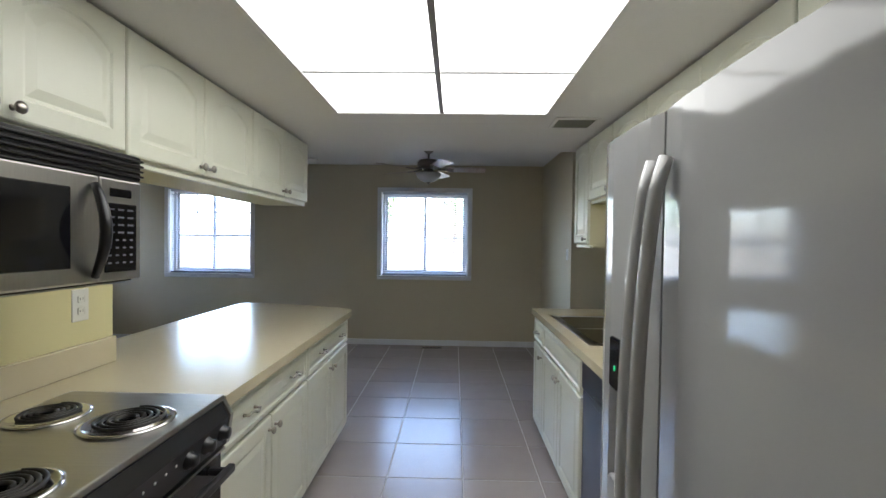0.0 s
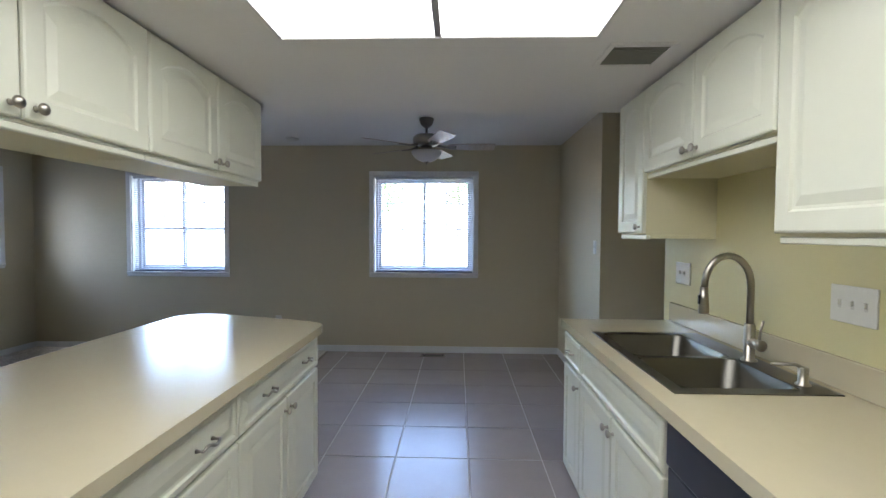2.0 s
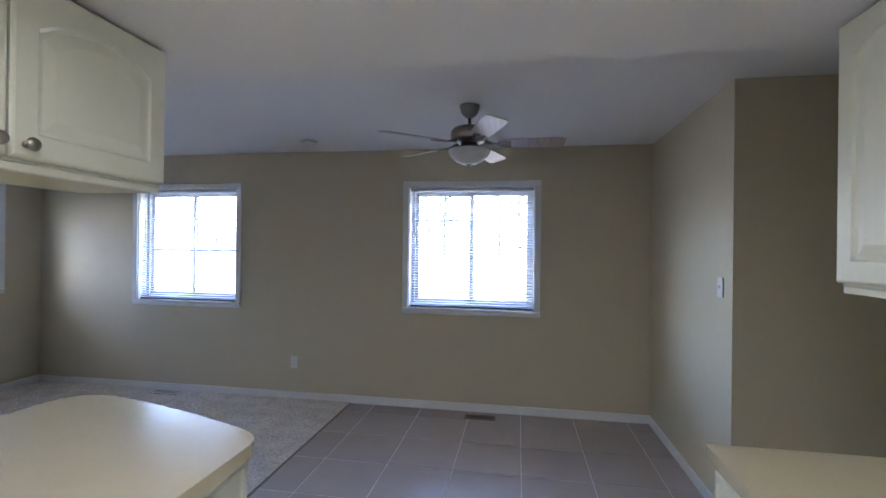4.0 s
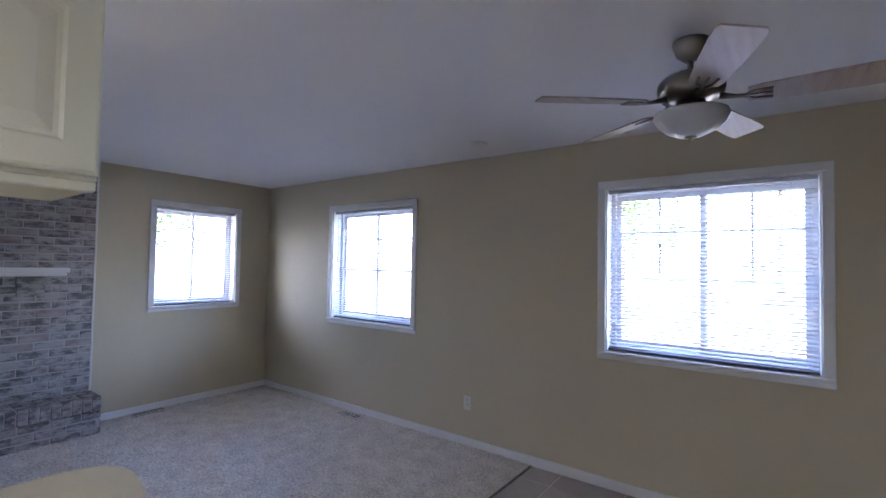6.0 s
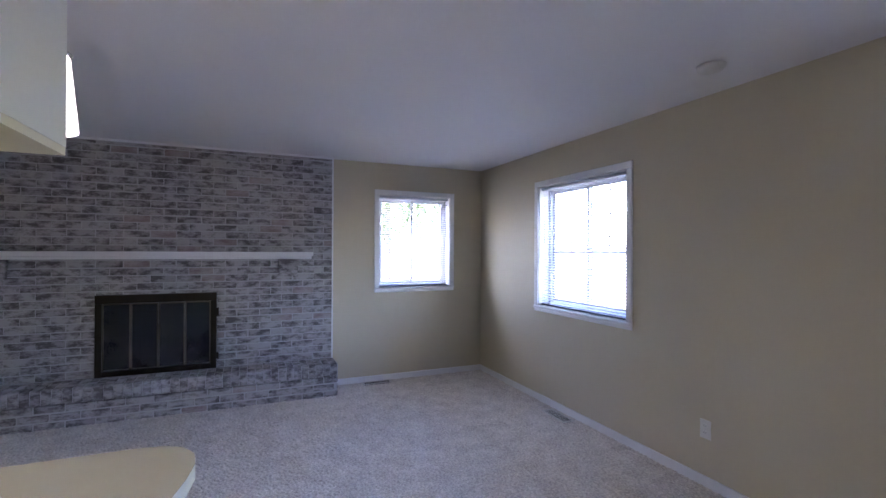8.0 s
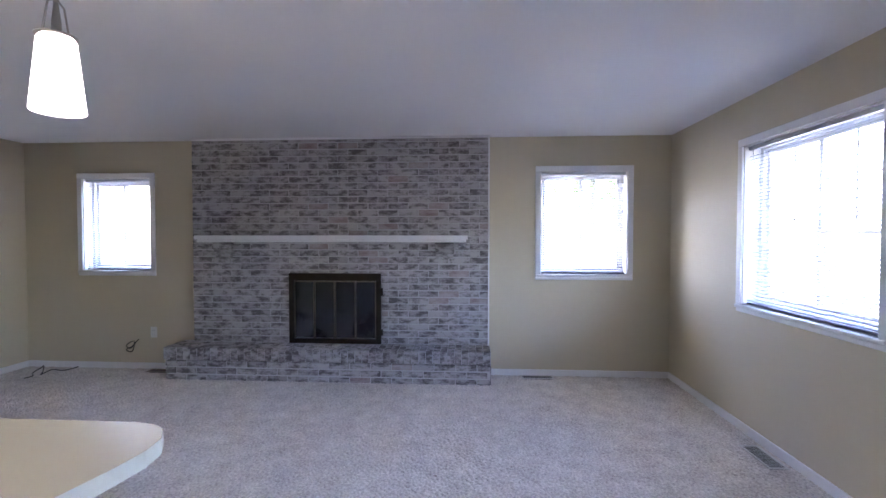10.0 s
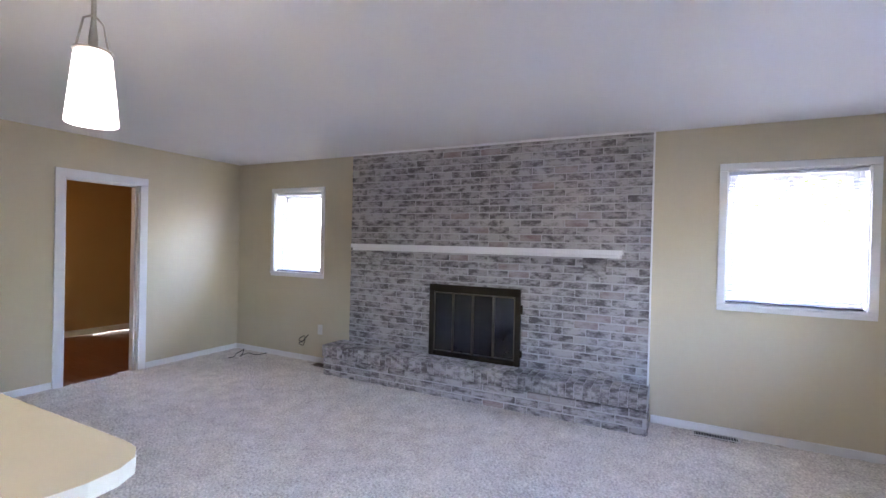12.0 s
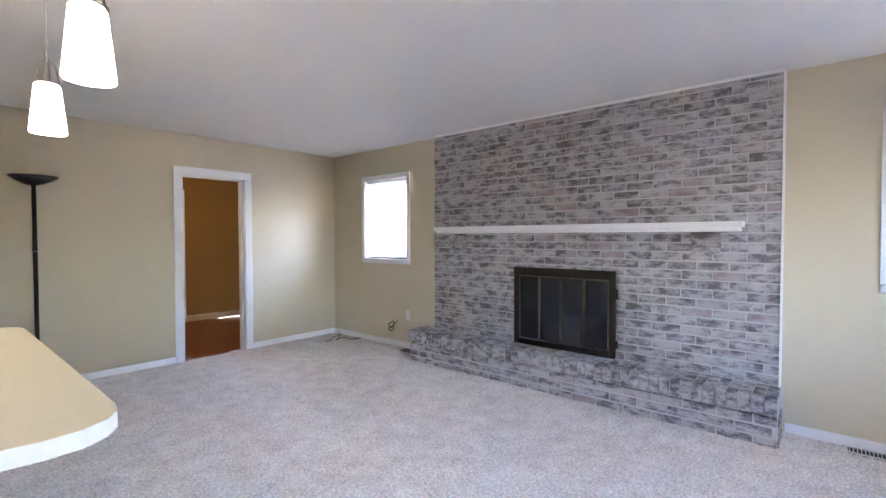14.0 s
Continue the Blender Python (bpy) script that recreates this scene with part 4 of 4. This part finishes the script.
box("moulding", (XB + 0.0005, 2.24, 1.358), (XB + 0.107, 4.955, 1.386), TRIM, mt, bevel=0.005)
for y0, y1 in ((4.645, 4.835), (2.38, 2.57)):
    cb = thing("corbel", (XB, 0.5 * (y0 + y1), 1.17), "stepped whitewashed brick corbel under the mantel shelf", "corbel", group="mantel corbels")
    for k, (z0, z1, d) in enumerate(((1.296, 1.356, 0.05), (1.244, 1.294, 0.038), (1.19, 1.242, 0.026))):
        box("brick", (XB + 0.0005, y0 + 0.004 * k, z0), (XB + d, y1 - 0.004 * k, z1), BRICK, cb, bevel=0.004)
fs = thing("fireplace_screen", (XB, 0.5 * (F0 + F1), FZ0), "bronze-framed glass fireplace doors with four panels, closed", "fireplace doors")
boxes("frame", [((XB - 0.001, F0, FZ1 - 0.075), (XB + 0.035, F1, FZ1)), ((XB - 0.02, F0, FZ0), (XB + 0.03, F0 + 0.05, FZ1 - 0.075)),
                ((XB - 0.02, F1 - 0.05, FZ0), (XB + 0.03, F1, FZ1 - 0.075)), ((XB - 0.02, F0 + 0.05, FZ0), (XB + 0.03, F1 - 0.05, FZ0 + 0.045))], BRONZE, fs, bevel=0.004)
pw = (F1 - F0 - 0.10) / 4
for k in range(4):
    y0 = F0 + 0.05 + k * pw
    z0, z1 = FZ0 + 0.048, FZ1 - 0.078
    x = XB + (0.012 if k in (1, 2) else 0.006)
    dr = box("glass_door", (x, y0 + 0.012, z0 + 0.01), (x + 0.005, y0 + pw - 0.012, z1 - 0.012), FIREGLASS, fs)
    boxes("door_strip", [((x - 0.002, y0 + 0.001, z0), (x + 0.010, y0 + 0.012, z1)), ((x - 0.002, y0 + pw - 0.012, z0), (x + 0.010, y0 + pw - 0.001, z1)),
                         ((x - 0.002, y0 + 0.012, z1 - 0.012), (x + 0.010, y0 + pw - 0.012, z1))], BRASS, dr)
boxes("hinge", [((XB + 0.0, F1, 0.82), (XB + 0.03, F1 + 0.018, 0.90)), ((XB + 0.0, F1, 0.42), (XB + 0.03, F1 + 0.018, 0.48))], BRONZE, fs, bevel=0.003)

# ---- small fittings ----
def wall_plate(x, y, z, face, label, name="outlet", w=0.072, h=0.115, kind="outlet"):
    """face: the direction in which the plate looks."""
    d = Vector(face)
    s = Vector((-d.y, d.x, 0))
    th = thing(name, (x, y, z), label, "wall outlet" if kind == "outlet" else "light switch", group="wall plates")

    def pb(u0, u1, z0, z1, n0, n1):
        p = Vector((x, y, z)) + s * u0 + d * n0 + Vector((0, 0, z0))
        q = Vector((x, y, z)) + s * u1 + d * n1 + Vector((0, 0, z1))
        return tuple(map(min, p, q)), tuple(map(max, p, q))
    box("plate", *pb(-w / 2, w / 2, -h / 2, h / 2, 0, 0.006), PLASTIC, th, bevel=0.002)
    n = max(1, round(w / 0.06) - 0)
    for i in range(n):
        c = (i - (n - 1) / 2) * 0.046
        if kind == "outlet":
            for zz in (-0.021, 0.021):
                box("socket", *pb(c - 0.015, c + 0.015, zz - 0.013, zz + 0.013, 0.0055, 0.0085), PLASTIC, th, bevel=0.003)
                boxes("slot", [pb(c - 0.007, c - 0.005, zz - 0.004, zz + 0.005, 0.008, 0.0088), pb(c + 0.005, c + 0.007, zz - 0.004, zz + 0.005, 0.008, 0.0088)], DARK, th)
        else:
            box("toggle", *pb(c - 0.005, c + 0.005, -0.004, 0.014, 0.0055, 0.015), PLASTIC, th, bevel=0.002)
            box("slot", *pb(c - 0.006, c + 0.006, -0.013, 0.013, 0.0055, 0.0065), VENT, th)


wall_plate(-1.155, YN, 0.36, (0, -1, 0), "white outlet low on the tan wall between the windows")
wall_plate(XW, 1.64, 0.40, (1, 0, 0), "white outlet low on the wall beside the hearth")
wall_plate(XP, 2.455, 1.165, (1, 0, 0), "white outlet over the peninsula's backsplash")
wall_plate(XD, 5.60, 1.285, (-1, 0, 0), "white light switch on the dining wall", "light_switch", kind="switch")
wall_plate(XK, 4.11, 1.195, (-1, 0, 0), "white double switch plate behind the sink", "light_switch", w=0.15, kind="switch")
wall_plate(XK, 3.073, 1.19, (-1, 0, 0), "white triple plate with an outlet behind the sink", "light_switch", w=0.165, kind="switch")


def register(x0, y0, x1, y1, label, material=VENT, z=0.020):
    th = thing("floor_vent", (0.5 * (x0 + x1), 0.5 * (y0 + y1), z), label, "floor vent", group="floor vents")
    b = 0.016
    boxes("frame", [((x0, y0, z), (x0 + b, y1, z + 0.005)), ((x1 - b, y0, z), (x1, y1, z + 0.005)), ((x0 + b, y0, z), (x1 - b, y0 + b, z + 0.005)), ((x0 + b, y1 - b, z), (x1 - b, y1, z + 0.005))], material, th, bevel=0.0015)
    box("duct", (x0 + b, y0 + b, z - 0.01), (x1 - b, y1 - b, z + 0.001), DARK, th)
    lx = x1 - x0 > y1 - y0
    n = 16
    for i in range(n):
        if lx:
            c = x0 + b + (x1 - x0 - 2 * b) * (i + 0.5) / n
            box("slat", (c - 0.002, y0 + b, z + 0.001), (c + 0.002, y1 - b, z + 0.004), material, th)
        else:
            c = y0 + b + (y1 - y0 - 2 * b) * (i + 0.5) / n
            box("slat", (x0 + b, c - 0.002, z + 0.001), (x1 - b, c + 0.002, z + 0.004), material, th)


register(0.54, 6.76, 0.82, 6.88, "brown metal floor vent in the tiles under the window", BROWNVENT, 0.002)
register(-2.62, 6.79, -2.30, 6.91, "pale metal floor vent in the carpet under the window")
register(-4.08, 5.50, -3.97, 5.82, "pale metal floor vent in the carpet beside the hearth")
register(-4.06, 1.66, -3.95, 1.94, "brown metal floor vent in the carpet by the hearth's end", BROWNVENT, 0.020)

sd = thing("smoke_detector", (-0.835, 6.57, ZC), "round white smoke detector on the ceiling", "smoke detector")
turned("body", (-0.835, 6.57, ZC), [(0.07, 0), (0.068, -0.012), (0.05, -0.028), (0.02, -0.032)], PLASTIC, sd, 30)

LPX, LPY = -0.99, 0.40
fl = thing("floor_lamp", (LPX, LPY, 0.0), "black torchiere floor lamp, unlit, against the wall", "floor lamp")
turned("base", (LPX, LPY, 0.012), [(0.13, 0), (0.13, 0.015), (0.10, 0.028), (0.02, 0.035)], LAMP, fl, 32)
turned("pole", (LPX, LPY, 0.04), [(0.016, 0), (0.016, 1.17), (0.019, 1.175), (0.019, 1.19), (0.016, 1.195), (0.016, 1.72)], LAMP, fl, 16)
turned("collar", (LPX, LPY, 1.205), [(0.018, 0), (0.0185, 0.008), (0.018, 0.016)], CHROME, fl, 16)
turned("bowl", (LPX, LPY, 1.755), [(0.02, 0), (0.06, 0.012), (0.12, 0.042), (0.165, 0.075), (0.162, 0.078), (0.11, 0.05), (0.05, 0.024), (0.01, 0.02)], LAMP, fl, 36, closed=False)

# loose cables by the corner
for pts, lab in (([(-4.14, 1.0, 0.24), (-4.10, 0.98, 0.20), (-4.11, 0.93, 0.15), (-4.08, 0.91, 0.19), (-4.10, 0.98, 0.23), (-4.11, 0.95, 0.12), (-4.09, 0.90, 0.14), (-4.10, 0.97, 0.18)], "coiled black cable hanging from the outlet"),
                 ([(-4.11, 0.52, 0.03), (-4.0, 0.46, 0.022), (-3.93, 0.40, 0.05), (-3.85, 0.36, 0.022), (-3.95, 0.28, 0.02), (-4.02, 0.22, 0.06), (-4.05, 0.16, 0.03), (-3.9, 0.22, 0.02), (-3.8, 0.32, 0.022), (-3.72, 0.30, 0.022)], "loose black cable lying on the carpet in the corner")):
    c = thing("cable", (pts[0][0], pts[0][1], pts[-1][2]), lab, "cable")
    dy, dz = (0.5, 0.09) if pts[0][2] > 0.1 else (0.33, 0.006)
    pts = [(px + 0.07, py + dy, pz + dz) for px, py, pz in pts]
    dense = []
    for i in range(len(pts) - 1):
        p0, p1, p2, p3 = [Vector(pts[max(0, min(len(pts) - 1, j))]) for j in (i - 1, i, i + 1, i + 2)]
        for s in range(6):
            t = s / 6
            dense.append(0.5 * ((2 * p1) + (p2 - p0) * t + (2 * p0 - 5 * p1 + 4 * p2 - p3) * t * t + (3 * p1 - p0 - 3 * p2 + p3) * t ** 3))
    tube("wire", dense, 0.005, CABLE, c, 7)

# an unseen lamp, added to give the next room its warm light
rl = thing("ceiling_light", (-2.0, -1.3, ZC), "unseen round ceiling light added to brighten the next room", "ceiling light")
WARM = mat("warm lit glass", (1.0, 0.72, 0.38), 0.4, second=(1.0, 0.72, 0.38), emit=0.75)
turned("globe", (-2.0, -1.3, ZC - 0.012), [(0.13, 0), (0.13, -0.02), (0.09, -0.06), (0.02, -0.075)], WARM, rl, 28)
turned("rim", (-2.0, -1.3, ZC), [(0.14, 0), (0.14, -0.012), (0.13, -0.014)], TRIM, rl, 28)

# ---- outside ----
gm2 = bmesh.new()
bmesh.ops.create_grid(gm2, x_segments=40, y_segments=40, size=400)
for v in gm2.verts:
    v.co.z = -0.45
part("ground", gm2, GRASS, kind="structure")
box("road", (-60, 22, -0.46), (60, 28, -0.42), ROAD, kind="structure")


def tree(x, y, h, r, seed, name="tree", label="leafy garden tree on the lawn"):
    rnd = random.Random(seed)
    th = thing(name, (x, y, -0.45), label, name, group="garden plants")
    if name == "tree":
        bm = bmesh.new()
        add_tube(bm, [(x, y, -0.45), (x + 0.05, y, h * 0.3), (x, y + 0.1, h * 0.6), (x, y, h * 0.9)], [0.2, 0.15, 0.1, 0.03], 8)
        for k in range(7):
            a, z = rnd.uniform(0, 6.28), h * rnd.uniform(0.35, 0.7)
            add_tube(bm, [(x, y, z), (x + math.cos(a) * r * 0.5, y + math.sin(a) * r * 0.5, z + 0.6), (x + math.cos(a) * r * 0.85, y + math.sin(a) * r * 0.85, z + 1.1)], [0.07, 0.04, 0.015], 6)
        part("trunk", bm, BARK, th)
    verts, faces = [], []
    lobes = [(x + rnd.uniform(-1, 1) * r * 0.6, y + rnd.uniform(-1, 1) * r * 0.6, h * 0.62 + rnd.uniform(-1, 1) * h * 0.25 if name == "tree" else h * rnd.uniform(0.2, 0.6), r * rnd.uniform(0.35, 0.6)) for _ in range(12)]
    for _ in range(5200 if name == "tree" else 2600):
        cx, cy, cz, cr = rnd.choice(lobes)
        d = Vector((rnd.gauss(0, 1), rnd.gauss(0, 1), rnd.gauss(0, 0.8))).normalized() * cr * rnd.uniform(0.6, 1.05)
        c = Vector((cx, cy, cz - 0.3)) + d
        if c.z < -0.4:
            continue
        s = rnd.uniform(0.05, 0.11)
        u = Vector((rnd.gauss(0, 1), rnd.gauss(0, 1), rnd.gauss(0, 1))).normalized()
        w = u.orthogonal().normalized()
        i = len(verts)
        verts += [c + u * s, c + w * s * 0.5, c - u * s, c - w * s * 0.5]
        faces.append((i, i + 1, i + 2, i + 3))
    me = bpy.data.meshes.new("crown")
    me.from_pydata([v - Vector((x, y, -0.45)) for v in verts], [], faces)
    me.materials.append(LEAF)
    cr = new("crown", me)
    cr.parent = th
    tagged(cr, kind="stuff")


tree(-8.6, 5.6, 1.3, 0.8, 3, "bush", "low green bush outside the fireplace wall")
tree(-14, 4.5, 7, 2.6, 5)
tree(-17, 9.5, 8, 3.0, 6)
tree(-3.5, 20, 7, 2.8, 7)
tree(4.5, 19, 7.5, 3.0, 8)
tree(-13, -1.0, 7, 2.6, 9)
tree(1.0, 34, 9, 3.5, 10)
# ---- carpet ----
CX1 = -0.57
rs = np.random.RandomState(4)


def pile(name, x0, y0, x1, y1, step, hgt=0.006):
    nx, ny = int((x1 - x0) / step), int((y1 - y0) / step)
    xs, ys = np.linspace(x0, x1, nx + 1), np.linspace(y0, y1, ny + 1)
    X, Y = np.meshgrid(xs, ys)
    X = X + rs.uniform(-0.35, 0.35, X.shape) * step * ((X > x0) & (X < x1))
    Y = Y + rs.uniform(-0.35, 0.35, Y.shape) * step * ((Y > y0) & (Y < y1))
    low = rs.uniform(0, 1, (ny // 5 + 2, nx // 5 + 2))
    L = np.kron(low, np.ones((5, 5)))[:ny + 1, :nx + 1]
    Z = 0.006 + rs.uniform(0, hgt, X.shape) + 0.002 * L
    v = np.stack([X, Y, Z], -1).reshape(-1, 3)
    i = (np.arange(ny)[:, None] * (nx + 1) + np.arange(nx)[None]).reshape(-1)
    f = np.stack([i, i + 1, i + nx + 2, i + nx + 1], -1)
    me = bpy.data.meshes.new(name)
    me.from_pydata(v.tolist(), [], f.tolist())
    me.materials.append(CARPET)
    return tagged(new(name, me), kind="structure")


pile("floor_carpet", XW, YS, CX1, YN, 0.013, 0.009)
pile("floor_carpet_strip", CX1, YS, XP - T, YP, 0.03)

# ---- tiles, planks and bricks ----
tiles = thing("floor_tiles", (0, 0, 0), kind="structure")
tiles["kind"] = "structure"
PX, PY, G = 0.4535, 0.457, 0.0035


def piece_mesh(name, sx, sy, sz, bevel, material):
    bm = add_box(bmesh.new(), (-sx / 2, -sy / 2, -sz / 2), (sx / 2, sy / 2, sz / 2), bevel)
    bmesh.ops.recalc_face_normals(bm, faces=bm.faces)
    me = bpy.data.meshes.new(name)
    bm.to_mesh(me)
    bm.free()
    me.materials.append(material)
    return me


cache = {}


def put(name, lo, hi, bevel, material, parent):
    """A piece of its own; pieces of one size share their mesh."""
    s = tuple(round(b - a, 4) for a, b in zip(lo, hi))
    key = (name, s, material.name)
    if key not in cache:
        cache[key] = piece_mesh(name, *s, bevel, material)
    ob = new(name, cache[key])
    ob.parent = parent
    ob.location = Vector([(a + b) / 2 for a, b in zip(lo, hi)]) - base_of(parent)
    return ob


rt = random.Random(11)
for i in range(-3, 8):
    for j in range(-8, 8):
        x0, y0 = 0.579 + i * PX + G, 4.0 + j * PY + G
        x1, y1 = x0 + PX - 2 * G, y0 + PY - 2 * G
        right = 3.5 if y0 > KE - 0.3 and y0 < YD else XD
        x0, x1, y0, y1 = max(x0, CX1 + 0.012 if y1 > YP else XP), min(x1, right), max(y0, YS), min(y1, YN)
        if x1 - x0 > 0.03 and y1 - y0 > 0.03:
            put("tile", (x0, y0, -0.011), (x1, y1, 0.001 + rt.choice((0, 0.0004))), 0.002, TILE, tiles)
strip = box("trim_carpet_edge", (CX1 - 0.004, YP + 0.01, -0.01), (CX1 + 0.010, YN - BT, 0.006), BROWNVENT, kind="structure")
planks = thing("floor_planks", (0, 0, 0), kind="structure")
for i in range(int((RX1 - RX0) / 0.125)):
    x0 = RX0 + i * 0.125
    y = RY0 - rt.uniform(0, 0.8)
    while y < YS - T:
        y1 = y + 0.9
        a, b = max(y, RY0), min(y1 - 0.002, YS - 0.03 if DX0 < x0 < DX1 - 0.12 else YS - T)
        if b - a > 0.05 and -3.7 < x0 < -1.2:
            put("plank", (x0, a, -0.011), (x0 + 0.1235, b, 0.002), 0.001, WOOD, planks)
        y = y1

rb = random.Random(21)
BH, BL, J = 0.0677, 0.2035, 0.009
kept = 0
near = []
row, z = 0, HZ + 0.006
while z < ZC - 0.03:
    zt = min(z + BH - J, ZC - 0.022)
    y = B0 - (row % 2) * BL / 2
    while y < B1 - 0.01:
        spans = [(max(y, B0), min(y + BL - 0.006, B1 - 0.002))]
        if zt > FZ0 and z < FZ1 - 0.045:
            a, b = spans[0]
            spans = [(a, min(b, F0 - 0.003)), (max(a, F1 + 0.003), b)]
        for a, b in spans:
            if b - a > 0.02:
                near.append((a, b, z, zt))
        y += BL
    z += BH
    row += 1
near.sort(key=lambda q: -q[0])
joined = bmesh.new()
for k, (a, b, z0, z1) in enumerate(near):
    d = rb.uniform(-0.003, 0.003)
    lo, hi = (XB - 0.03, a, z0), (XB + round(d, 3), b, z1)
    if k < 300:
        put("brick", lo, hi, 0.004, REDDISH if rb.random() < 0.06 else BRICK, fp)
    else:
        add_box(joined, lo, hi)
island_mat = BRICK.copy()
inode = island_mat.node_tree.nodes.new("ShaderNodeNewGeometry")
for lk in list(island_mat.node_tree.links):
    if lk.from_socket.name == "Random" and lk.from_node.bl_idname == "ShaderNodeObjectInfo":
        island_mat.node_tree.links.new(inode.outputs["Random Per Island"], lk.to_socket)
part("far_bricks", joined, island_mat, fp, kind="stuff")
# hearth: three courses and a rowlock top
hearth = thing("hearth", (HX, 3.26, 0), "raised whitewashed brick hearth along the fireplace", "hearth")
for row in range(3):
    z0 = 0.004 + row * (BH + 0.001)
    y = H0 + 0.02 - (row % 2) * BL / 2
    while y < H1 - 0.02:
        a, b = max(y, H0 + 0.02), min(y + BL - J, H1 - 0.012)
        if b - a > 0.02:
            put("brick", (HX - 0.10, a, z0), (HX - 0.010 + round(rb.uniform(-0.002, 0.002), 3), b, z0 + BH - J - 0.004), 0.004, REDDISH if rb.random() < 0.08 else BRICK, hearth)
        y += BL
    for y0, y1 in ((H0 + 0.001, H0 + 0.0195), (H1 - 0.0115, H1 - 0.001)):
        put("brick", (HX - 0.24, y0, z0), (HX - 0.02, y1, z0 + BH - J - 0.004), 0.003, BRICK, hearth)
y = H0
while y < H1 - 0.03:
    b = min(y + 0.068, H1)
    put("brick", (HX - 0.195, y, 0.208), (HX + 0.010 + round(rb.uniform(-0.002, 0.003), 3), b - 0.004, HZ + round(rb.uniform(-0.002, 0.002), 3)), 0.005, BRICK, hearth)
    put("brick", (XB - 0.02, y, 0.208), (HX - 0.200, b - 0.004, HZ), 0.004, BRICK, hearth)
    y += 0.068
